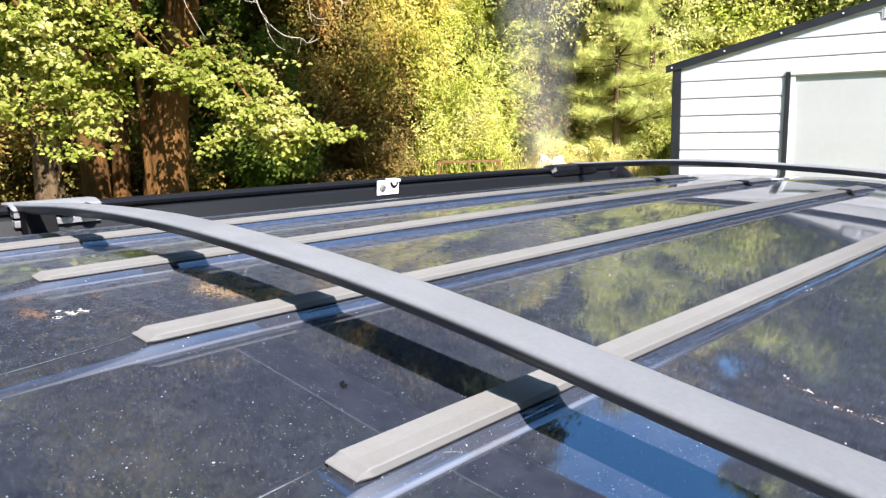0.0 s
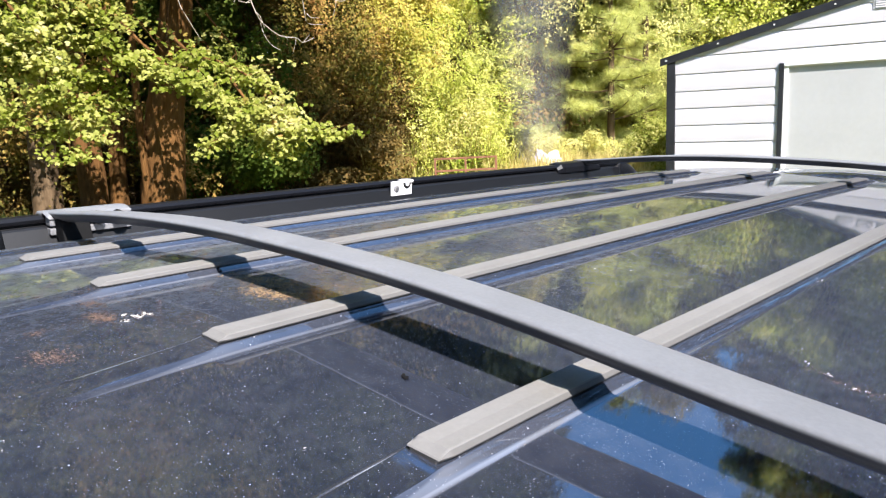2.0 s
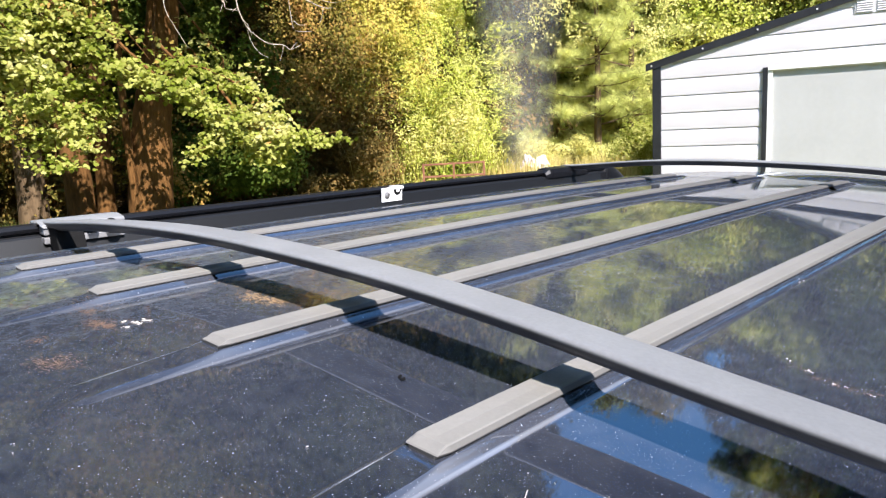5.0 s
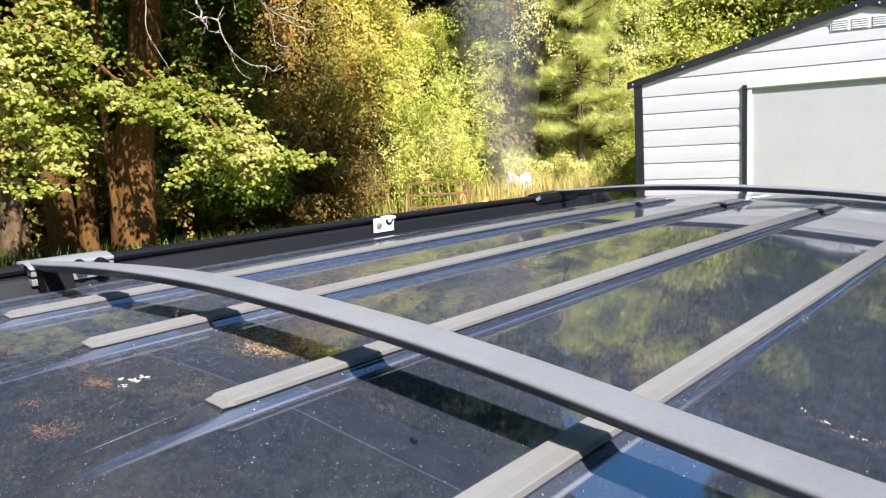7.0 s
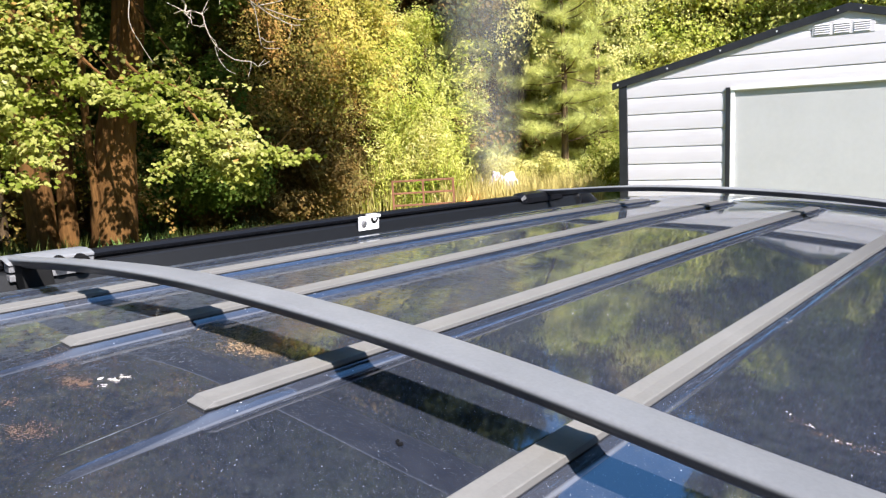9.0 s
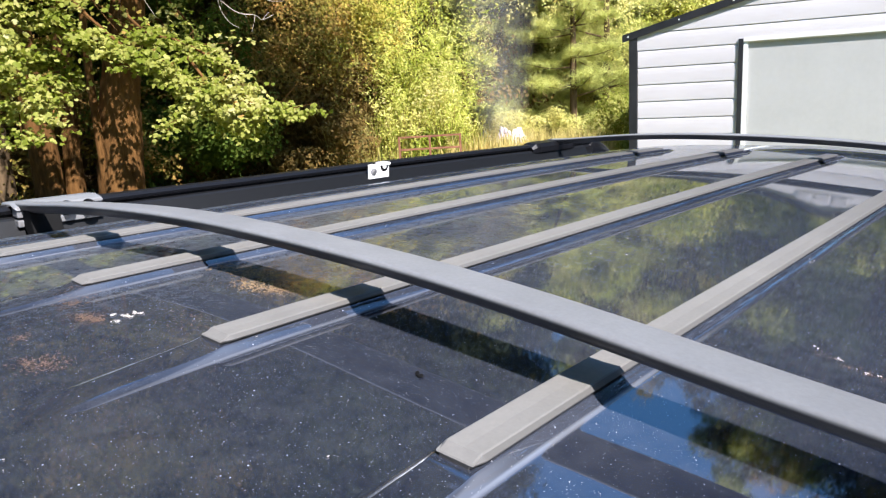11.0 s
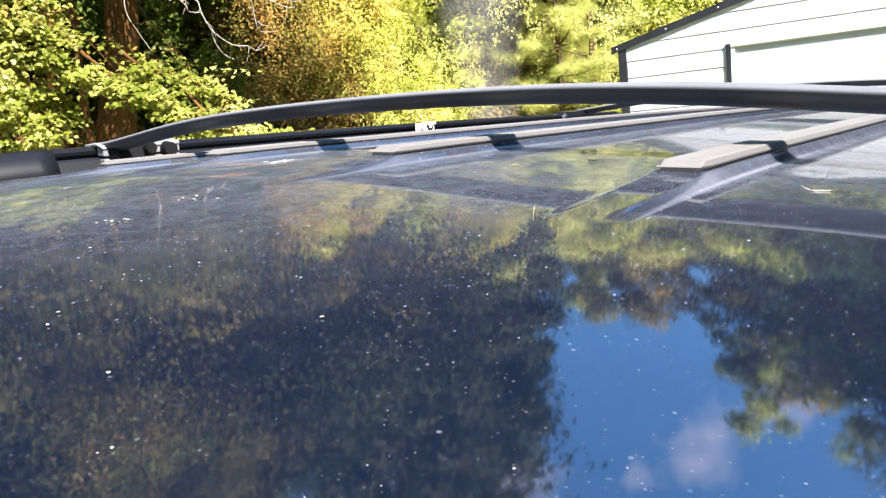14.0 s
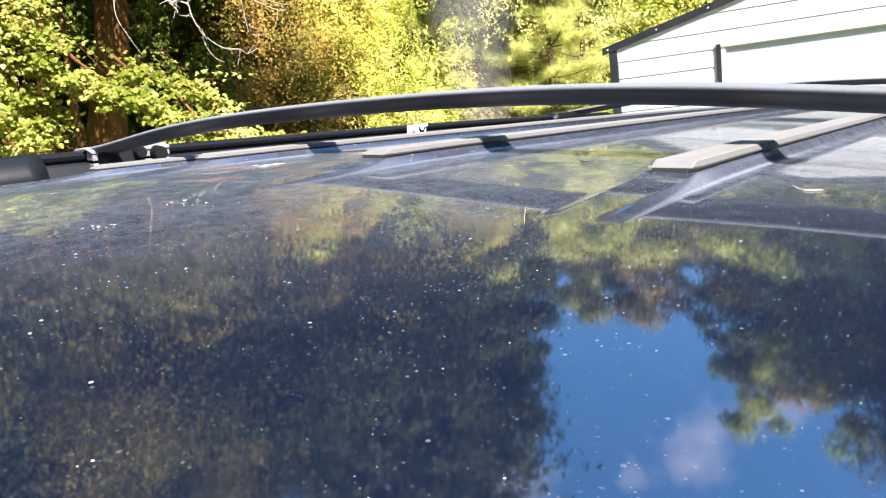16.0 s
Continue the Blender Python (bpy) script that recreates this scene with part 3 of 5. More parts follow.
            rings.append([(x0 - side * px, y, zb + pz) for px, pz in ((0.038, 0.0), (0.023, 0.0335), (0.020, 0.0365), (0.010, 0.0360), (0.010, 0.0))])
        part("rail_web", sweep(rings), RAIL_GREY, body, "dark grey rail flange")
        # tapered end cap at the front
        rings = []
        for k in range(16):
            f = k / 15
            y = y0 - 0.001 - f * 0.36
            h = 0.051 * (1 - f ** 2.2) + 0.004
            zb = roof_skin(x0, y) - 0.004
            w = 0.044 * (1 - 0.35 * f)
            rings.append([(x0 - side * w, y, zb), (x0 - side * w * 0.8, y, zb + h * 0.55), (x0 - side * w * 0.45, y, zb + h * 0.93), (x0 - side * 0.002, y, zb + h), (x0 + side * 0.014, y, zb + h * 0.85), (x0 + side * 0.02, y, zb)])
        part("end_cap", sweep(rings), RAIL_GREY, body, "dark grey tapered rail end cap", True)
        # and a short one at the back
        rings = []
        for k in range(10):
            f = k / 9
            y = y1 + 0.001 + f * 0.14
            h = 0.050 * (1 - f ** 1.8) + 0.004
            zb = roof_skin(x0, y) - 0.004
            rings.append([(x0 - side * 0.016, y, zb), (x0 - side * 0.012, y, zb + h * 0.75), (x0 - side * 0.006, y, zb + h), (x0 + side * 0.006, y, zb + h), (x0 + side * 0.013, y, zb + h * 0.75), (x0 + side * 0.018, y, zb)])
        part("end_cap", sweep(rings), RAIL_BLACK, body, "black rear rail end cap", True)
        return body

    left_rail = rail(-1)
    rail(1)

    # rubber skid strips on the ribs
    half_prof = [(0.0122, 0.0004), (0.0124, 0.0017), (0.0149, 0.0018), (0.0151, 0.0027), (0.0128, 0.0053), (0.0118, 0.0059), (0.0055, 0.0057)]
    prof = [(-0.0105, -0.004), (0.0105, -0.004)] + half_prof + [(0.0, 0.0055)] + [(-p, q) for p, q in half_prof[::-1]]
    for c in RIBS:
        rings = []
        # distance along the roof, narrowing, greatest height: both ends are cut at a slant
        stations = [(-0.0012, 0.84, 0.0020), (-0.0002, 0.87, 0.0026), (0.0068, 0.985, 0.0058), (0.0085, 1.0, 0.01)] + [(0.03 + 0.05 * k, 1.0, 0.01) for k in range(35)] + [(1.769, 1.0, 0.01), (1.778, 0.84, 0.0018)]
        for y, f, cap in stations:
            z = roof_z(c, max(y, 0.02))
            rings.append([(c + px * f, y, z + min(pz, cap)) for px, pz in prof])
        part("skid_strip", sweep(rings), STRIP, car, "weathered beige-grey rubber skid strip")

    # cross bars
    def bar_z(x):
        u = x - MID
        v = min(u, 0.5)
        z = 1.9019 + 0.0187 * v - 0.0721 * v ** 2 - 0.0478 * v ** 3 - 0.3724 * v ** 4 + 0.151 * v ** 5 + 0.8528 * v ** 6
        return z - 0.068 * (u - v) - 0.10 * (u - v) ** 2

    def cross_bar(y, near=True):
        rings = []
        half = 0.612
        side = [(0.0196, 0.0080), (0.0225, 0.0074), (0.0243, 0.0062), (0.0250, 0.0045), (0.0247, 0.0024), (0.0220, -0.0008), (0.0165, -0.0046), (0.008, -0.0072)]
        prof = [(-p, q) for p, q in side[::-1]] + [(-0.010, 0.0084), (0.010, 0.0084)] + side
        for k in range(61):
            x = MID - half + (half + 0.715) * k / 60
            u = x - MID
            front, back = 0.977 * (1 - 0.25 * max(smooth(0.20, half, -u), smooth(0.56, 0.70, u))), 0.626 * (1 - 0.93 * max(smooth(0.10, 0.42, -u), smooth(0.56, 0.70, u)))
            sweep_back = -0.0153 * smooth(0.05, 0.40, -u)
            rings.append([(x, y + sweep_back + py * (front if py < 0 else back), bar_z(x) + 1.06 * pz) for py, pz in prof])
        bar = part("cross_bar", sweep(rings), BAR, car, "bowed grey plastic roof cross bar, dusty on top", True)
        for s in (-1, 1):
            x0 = MID + (-0.605 if s < 0 else 0.71)
            zt = bar_z(x0 - s * 0.045)
            zr = roof_skin(x0, y) - 0.004
            if not near:
                rings = []
                for dy, tall, slim in ((-0.155, 0.55, 0.80), (-0.140, 0.92, 0.95), (-0.125, 1.0, 1.0), (0.020, 1.0, 1.0), (0.045, 0.80, 0.95), (0.070, 0.25, 0.85)):
                    rings.append([(x0 - s * px * slim, y + dy, zr + 0.034 + (pz - 0.034) * tall) for px, pz in ((0.031, 0.034), (0.033, 0.049), (0.026, 0.060), (0.0, 0.0625), (-0.016, 0.059), (-0.023, 0.048), (-0.022, 0.034))])
                part("foot_cap", sweep(rings), RAIL_BLACK, bar, "low black foot cap over the rail")
                continue
            out = [(x0 + s * 0.022, zr + 0.026), (x0 + s * 0.030, zr + 0.044), (x0 + s * 0.018, zr + 0.056), (x0 - s * 0.010, zr + 0.0585), (x0 - s * 0.034, zr + 0.0545), (x0 - s * 0.038, zr + 0.047), (x0 - s * 0.018, zr + 0.0535), (x0 + s * 0.012, zr + 0.053), (x0 + s * 0.019, zr + 0.044), (x0 + s * 0.017, zr + 0.026)]
            cap = part("foot_cap", prism(out, "y", y - 0.040, y + 0.088, 0.003), BAR, bar, "grey foot cap clamped over the rail", True)
            blk = [(x0 - s * 0.014, zr + 0.040), (x0 - s * 0.016, zr + 0.054), (x0 - s * 0.058, zt + 0.001), (x0 - s * 0.076, zr + 0.010), (x0 - s * 0.050, zr + 0.008)]
            part("foot_pad", prism(blk, "y", y - 0.030, y + 0.012, 0.003), RUBBER, bar, "black rubber foot pad")
            for z0, z1 in ((0.024, 0.0345), (0.038, 0.053)):
                part("clamp_plate", box(min(x0 - s * 0.036, x0 - s * 0.016), max(x0 - s * 0.036, x0 - s * 0.016), y - 0.038, y + 0.086, zr + z0, zr + z1, 0.002), ALLOY, bar, "pale grey metal clamp plate")
            for dy, r, dz in ((0.032, 0.010, 0.046), (0.064, 0.0125, 0.042)):
                bm = bmesh.new()
                bmesh.ops.create_cone(bm, cap_ends=True, segments=20, radius1=r, radius2=r * 0.85, depth=0.016, matrix=Matrix.Translation((x0 - s * 0.042, y + dy, zr + dz)) @ Matrix.Rotation(radians(90) * -s, 4, "Y"))
                part("clamp_knob", bm, RUBBER, bar, "black rubber clamp knob")
        return bar

    cross_bar(0.137)
    cross_bar(1.60, False)

    # tie-down bracket on the far rail
    x0 = MID - 0.605
    zr = roof_skin(x0, 0.9) - 0.004
    plate = part("tie_down_bracket", box(x0 + 0.0285, x0 + 0.0325, 0.800, 0.862, zr + 0.021, zr + 0.053, 0.0015), WHITE_METAL, left_rail, "white metal tie-down bracket with a bolt")
    for name, sides, r, x1, m in (("washer", 20, 0.0082, 0.0332, ALLOY), ("bolt", 6, 0.0052, 0.0365, STEEL)):
        bm = bmesh.new()
        bmesh.ops.create_cone(bm, cap_ends=True, segments=sides, radius1=r, radius2=r * 0.92, depth=0.004, matrix=Matrix.Translation((x0 + x1, 0.8145, zr + 0.0365)) @ Matrix.Rotation(radians(90), 4, "Y"))
        part(name, bm, m, plate)
    for name, r, x1, m in (("slot", 0.0115, 0.0336, RUBBER), ("hook", 0.0058, 0.0344, WHITE_METAL)):
        arc = [(0.8470 + r * math.cos(math.pi * k / 12), zr + 0.0475 - 1.15 * r * math.sin(math.pi * k / 12)) for k in range(13)]
        part(name, prism(arc, "x", x0 + 0.0315, x0 + x1), m, plate)
    part("lip", box(x0 + 0.0145, x0 + 0.0365, 0.836, 0.864, zr + 0.0485, zr + 0.0545, 0.0012), WHITE_METAL, plate)
    return car


car = build_car()


# ---- garage ----
def build_garage():
    turn, origin = radians(14), site(-4.38, 9.16, 0)
    origin.z = 0
    g = thing("garage", "white metal-sided garage with black trim and a closed pale door", "garage", at=Matrix.Translation(origin) @ Matrix.Rotation(turn, 4, "Z"))
    W, H, PEAK, DEEP = 5.53, 2.563, 3.274, 7.0
    slope = (PEAK - H) / (W / 2)
    d0, d1, dz = 1.447, W - 1.447, 2.385

    def board(s0, s1, z0, z1):
        """A siding course, its upper edge cut to the gable's slope."""
        def cut(z):
            lo = max(s0, (z - H) / slope if z > H else s0)
            hi = min(s1, W - (z - H) / slope if z > H else s1)
            return lo, hi
        prof = [(0.0, -0.0146), (0.003, -0.0160), (0.03, -0.0166), (0.06, -0.0174), (0.095, -0.0178), (0.14, -0.0174), (0.19, -0.0146), (0.218, -0.0080), (0.226, -0.0060)]
        bm = bmesh.new()
        rows = []
        for dz_, y in prof:
            z = min(z0 + dz_, z1)
            lo, hi = cut(z)
            if hi - lo < 0.02:
                break
            rows.append([bm.verts.new((lo, y, z)), bm.verts.new((hi, y, z)), bm.verts.new((hi, 0.01, z)), bm.verts.new((lo, 0.01, z))])
        if len(rows) < 2:
            bm.free()
            return
        for a, b in zip(rows, rows[1:]):
            bm.faces.new((a[0], a[1], b[1], b[0]))
            bm.faces.new((a[1], a[2], b[2], b[1]))
            bm.faces.new((a[3], a[0], b[0], b[3]))
        bm.faces.new((rows[0][0], rows[0][3], rows[0][2], rows[0][1]))
        bm.faces.new(rows[-1])
        part("siding_board", bm, SIDING, wall)

    out = [(0, 0), (d0, 0), (d0, dz), (d1, dz), (d1, 0), (W, 0), (W, H), (W / 2, PEAK), (0, H)]
    wall = part("wall", prism([(a, b) for a, b in out], "y", 0.012, 0.10), SIDING, g)
    part("wall", box(0, 0.09, 0.101, DEEP, 0, H), SIDING, g)
    part("wall", box(W - 0.09, W, 0.101, DEEP, 0, H), SIDING, g)
    part("wall", prism([(0.09, 0), (W - 0.09, 0), (W - 0.09, H), (W / 2, PEAK), (0.09, H)], "y", DEEP - 0.1, DEEP), SIDING, g)
    pitch, z = 0.228, 2.36 - 11 * 0.228
    while z < PEAK:
        z1 = z + pitch - 0.002
        if z1 <= dz + 0.03:
            board(0.105, d0 - 0.062, max(z, 0.0), z1)
            board(d1 + 0.062, W - 0.105, max(z, 0.0), z1)
        else:
            board(0.0, W, z, z1)
        z += pitch
    for s0, s1 in ((-0.012, 0.10), (W - 0.10, W + 0.012)):
        part("corner_trim", box(s0, s1, -0.036, 0.12, -0.3, H - 0.01, 0.004), TRIM, g, "black corner trim")
    for s0, s1 in ((d0 - 0.06, d0 - 0.005), (d1 + 0.005, d1 + 0.06)):
        part("door_trim", box(s0, s1, -0.036, 0.02, 0, dz + 0.03, 0.003), TRIM, g, "black door trim")
    part("door_head", box(d0 - 0.004, d1 + 0.004, -0.034, 0.02, dz - 0.01, dz + 0.028, 0.003), DOOR_FRAME, g, "white door head flashing")
    for s0, s1 in ((d0 - 0.004, d0 + 0.05), (d1 - 0.05, d1 + 0.004)):
        part("door_jamb", box(s0, s1, -0.02, 0.05, 0, dz - 0.012, 0.004), DOOR_FRAME, g, "cream door jamb")
    part("door", box(d0 + 0.051, d1 - 0.051, 0.004, 0.06, 0.02, dz - 0.014, 0.004), DOOR, g, "plain pale grey-green garage door")
    # roof
    lift = 0.035
    for s in (0, 1):
        a, b = (-0.10, W / 2) if s == 0 else (W / 2, W + 0.10)
        za, zb = H - 0.10 * slope, PEAK
        if s:
            za, zb = PEAK, H - 0.10 * slope
        bm = prism([(a, za + 0.006), (b, zb + 0.006), (b, zb + lift), (a, za + lift)], "y", -0.024, DEEP + 0.06)
        part("roof_sheet", bm, TRIM, g, "dark metal roof sheet")
        bm = prism([(a, za - 0.055), (b, zb - 0.055), (b, zb + lift + 0.006), (a, za + lift + 0.006)], "y", -0.048, -0.025)
        fascia = part("fascia", bm, TRIM, g, "black gable fascia")
        for k in range(5):
            f = (k + 0.12) / 4.3
            p = (a + (b - a) * (f if s == 0 else 1 - f), -0.050, za + (zb - za) * (f if s == 0 else 1 - f) - 0.008)
            bm = bmesh.new()
            bmesh.ops.create_cone(bm, cap_ends=True, segments=8, radius1=0.012, radius2=0.012, depth=0.008, matrix=Matrix.Translation(p) @ Matrix.Rotation(radians(90), 4, "X"))
            part("screw", bm, WHITE_METAL, fascia)
    # gable vent: three louvred panels
    vent = part("vent", box(2.375, 3.045, -0.0225, -0.008, 2.955, 3.115, 0.003), SIDING, g, "white gable vent with three louvred panels")
    for k in range(3):
        s0 = 2.40 + k * 0.212
        for j in range(5):
            z0 = 2.975 + j * 0.026
            bm = prism([(-0.031, z0), (-0.021, z0 + 0.016), (-0.021, z0 + 0.020), (-0.031, z0 + 0.005)], "x", s0, s0 + 0.175)
            part("louvre", bm, SIDING, vent)
    return g


build_garage()


# ---- trees and undergrowth ----
def bent(points, n=10):
    """A smooth line through the given points."""
    pts = [Vector(p) for p in points]
    out = []
    for i in range(len(pts) - 1):
        p0, p1, p2, p3 = pts[max(i - 1, 0)], pts[i], pts[i + 1], pts[min(i + 2, len(pts) - 1)]
        for k in range(n):
            t = k / n
            out.append(0.5 * ((2 * p1) + (p2 - p0) * t + (2 * p0 - 5 * p1 + 4 * p2 - p3) * t * t + (3 * p1 - p0 - 3 * p2 + p3) * t ** 3))
    return out + [pts[-1]]


def limb(name, points, r0, r1, material, parent, sides=8, n=8, wobble=0.06, seed=1):
    path = bent(points, n)
    m = len(path) - 1
    return part(name, tube(path, [r0 + (r1 - r0) * k / m for k in range(m + 1)], sides, wobble, random.Random(seed)), material, parent, "", True)


def along(rng, points, n, spread):
    path = np.array([tuple(p) for p in bent(points, 12)])
    k = rng.integers(0, len(path), n)
    return path[k] + rng.normal(0, 1, (n, 3)) * np.asarray(spread)


def build_maple():
    rng = np.random.default_rng(11)
    base = site(-10.7, 4.65, 0)
    base.z = ground_z(base.x, base.y) - 0.1
    tree = thing("maple_tree", "leafy tree with a thick reddish trunk and drooping yellow-green branches", "tree")
    limb("trunk", [base, site(-10.66, 4.74, 1.1), site(-10.62, 4.82, 1.95), site(-10.5, 5.0, 3.2), site(-10.4, 5.05, 4.6), site(-10.3, 5.1, 6.0)], 0.35, 0.15, BARK_RED, tree, 14, 8, 0.05, 3)
    limb("trunk", [site(-10.62, 4.45, -0.1), site(-10.63, 4.42, 0.8), site(-10.62, 4.36, 2.0), site(-10.5, 4.3, 3.6), site(-10.4, 4.2, 6.0)], 0.075, 0.04, BARK_RED, tree, 8, 6, 0.05, 4)
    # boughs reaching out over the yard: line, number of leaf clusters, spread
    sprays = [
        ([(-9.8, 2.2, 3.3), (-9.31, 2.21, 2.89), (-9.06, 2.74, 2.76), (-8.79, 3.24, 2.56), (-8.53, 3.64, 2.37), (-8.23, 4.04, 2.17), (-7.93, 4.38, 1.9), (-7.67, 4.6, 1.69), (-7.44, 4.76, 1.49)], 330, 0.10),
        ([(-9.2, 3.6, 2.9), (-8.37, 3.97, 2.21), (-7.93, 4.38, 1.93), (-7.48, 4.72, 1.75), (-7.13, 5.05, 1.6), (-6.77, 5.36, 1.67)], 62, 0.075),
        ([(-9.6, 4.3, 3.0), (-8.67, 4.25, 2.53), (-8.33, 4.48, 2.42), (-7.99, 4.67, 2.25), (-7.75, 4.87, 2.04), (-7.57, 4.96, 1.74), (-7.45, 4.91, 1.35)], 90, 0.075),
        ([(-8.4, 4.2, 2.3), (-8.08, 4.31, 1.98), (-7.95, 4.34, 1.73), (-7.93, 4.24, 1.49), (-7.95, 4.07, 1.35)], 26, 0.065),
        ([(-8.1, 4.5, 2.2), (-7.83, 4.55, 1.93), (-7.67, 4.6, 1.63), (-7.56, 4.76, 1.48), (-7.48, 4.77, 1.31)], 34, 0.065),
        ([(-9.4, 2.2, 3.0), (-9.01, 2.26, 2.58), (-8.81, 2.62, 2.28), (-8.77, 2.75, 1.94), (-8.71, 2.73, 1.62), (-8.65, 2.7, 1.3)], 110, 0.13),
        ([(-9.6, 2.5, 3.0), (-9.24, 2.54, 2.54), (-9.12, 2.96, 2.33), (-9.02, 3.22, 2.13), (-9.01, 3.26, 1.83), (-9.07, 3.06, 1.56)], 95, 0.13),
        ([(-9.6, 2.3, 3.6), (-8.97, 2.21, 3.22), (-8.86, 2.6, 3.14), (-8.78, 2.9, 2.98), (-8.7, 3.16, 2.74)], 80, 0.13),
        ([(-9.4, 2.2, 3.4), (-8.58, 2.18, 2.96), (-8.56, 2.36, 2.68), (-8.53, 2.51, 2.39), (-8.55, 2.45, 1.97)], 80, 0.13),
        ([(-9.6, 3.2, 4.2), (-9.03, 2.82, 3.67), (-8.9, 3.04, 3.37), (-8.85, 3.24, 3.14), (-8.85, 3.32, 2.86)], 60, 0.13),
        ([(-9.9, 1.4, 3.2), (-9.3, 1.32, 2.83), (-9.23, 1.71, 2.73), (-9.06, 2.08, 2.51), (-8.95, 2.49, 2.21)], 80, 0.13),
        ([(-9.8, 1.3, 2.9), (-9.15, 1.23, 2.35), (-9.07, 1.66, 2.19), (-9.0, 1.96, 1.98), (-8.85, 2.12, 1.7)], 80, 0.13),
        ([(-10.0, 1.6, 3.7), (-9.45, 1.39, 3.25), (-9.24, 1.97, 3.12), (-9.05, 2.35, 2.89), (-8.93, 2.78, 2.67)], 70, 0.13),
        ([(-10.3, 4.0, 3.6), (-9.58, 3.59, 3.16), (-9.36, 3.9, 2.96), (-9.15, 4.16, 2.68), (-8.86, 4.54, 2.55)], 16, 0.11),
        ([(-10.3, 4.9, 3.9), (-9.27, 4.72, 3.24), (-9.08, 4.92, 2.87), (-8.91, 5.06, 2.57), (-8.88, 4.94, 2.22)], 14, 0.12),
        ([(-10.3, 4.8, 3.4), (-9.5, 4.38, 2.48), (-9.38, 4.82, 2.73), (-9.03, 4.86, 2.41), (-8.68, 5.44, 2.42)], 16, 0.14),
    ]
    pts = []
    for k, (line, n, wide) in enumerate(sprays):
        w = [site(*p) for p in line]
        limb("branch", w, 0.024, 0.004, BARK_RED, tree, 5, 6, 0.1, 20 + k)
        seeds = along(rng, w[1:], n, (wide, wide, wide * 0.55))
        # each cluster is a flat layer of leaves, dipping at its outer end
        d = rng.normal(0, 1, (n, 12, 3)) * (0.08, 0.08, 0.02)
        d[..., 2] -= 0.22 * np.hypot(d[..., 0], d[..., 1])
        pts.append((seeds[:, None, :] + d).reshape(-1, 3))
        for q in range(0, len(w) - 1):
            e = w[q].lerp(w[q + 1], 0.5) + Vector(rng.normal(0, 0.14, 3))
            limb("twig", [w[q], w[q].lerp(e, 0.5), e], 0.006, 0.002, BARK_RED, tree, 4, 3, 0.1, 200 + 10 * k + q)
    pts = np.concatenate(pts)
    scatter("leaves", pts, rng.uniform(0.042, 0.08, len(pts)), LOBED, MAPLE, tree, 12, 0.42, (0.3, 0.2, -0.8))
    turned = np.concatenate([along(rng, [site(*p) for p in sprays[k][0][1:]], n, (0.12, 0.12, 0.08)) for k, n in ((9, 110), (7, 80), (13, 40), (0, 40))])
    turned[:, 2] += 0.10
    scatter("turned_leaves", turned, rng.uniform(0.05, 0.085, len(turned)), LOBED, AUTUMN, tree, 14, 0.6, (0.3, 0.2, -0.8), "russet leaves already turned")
    c = site(-10.6, 4.2, 7.2)
    cc = crown_centres(rng, c, (3.2, 3.2, 3.4), 60, 4.9)
    # extra unseen leaf masses, added between sun and trunk to shade it
    cc = np.concatenate([cc, rng.uniform((-8.8, 3.7, 4.7), (-7.5, 5.3, 5.5), (11, 3))])
    crown, out = blobs(rng, cc, rng.uniform(0.45, 0.85, len(cc)), 700)
    scatter("crown", crown, rng.uniform(0.05, 0.09, len(crown)), OVAL, VINE, tree, 13, 0.45, facing=out)
    return tree


def build_trunked(name, label, base, height, radius, lean, material, leaves, crown_r, crown_z, count, leaf_size, seed, low=3.0, lump=(0.5, 0.95)):
    rng = np.random.default_rng(seed)
    tree = thing(name, label, "tree", "trees at the edge of the wood")
    b = Vector((base[0], base[1], ground_z(base[0], base[1]) - 0.15))
    t = b + Vector((lean[0], lean[1], height))
    mid = b.lerp(t, 0.45) + Vector((rng.uniform(-0.2, 0.2), rng.uniform(-0.2, 0.2), 0))
    limb("trunk", [b, b.lerp(mid, 0.5), mid, mid.lerp(t, 0.7)], radius, radius * 0.25, material, tree, 10, 6, 0.07, seed)
    for k in range(5):
        f = 0.45 + 0.1 * k
        s = b.lerp(t, f)
        a = rng.uniform(0, 6.28)
        e = s + Vector((math.cos(a) * crown_r * 0.7, math.sin(a) * crown_r * 0.7, 0.8))
        limb("limb", [s, s.lerp(e, 0.5) + Vector((0, 0, 0.25)), e], radius * 0.35, 0.02, material, tree, 6, 4, 0.08, seed + k)
    cc = crown_centres(rng, (t.x, t.y, crown_z), (crown_r, crown_r, height - crown_z + 0.8), count // 9, low + 0.4)
    pts, out = blobs(rng, cc, rng.uniform(*lump, len(cc)), 300)
    scatter("crown", pts, rng.uniform(0.7, 1.25, len(pts)) * leaf_size, OVAL, leaves, tree, seed, 0.22, facing=out)
    return tree


def polar(theta, r):
    """A place by its bearing, degrees left of the car's length, and its distance."""
    return 0.25 - r * math.sin(radians(theta)), -0.27 + r * math.cos(radians(theta))


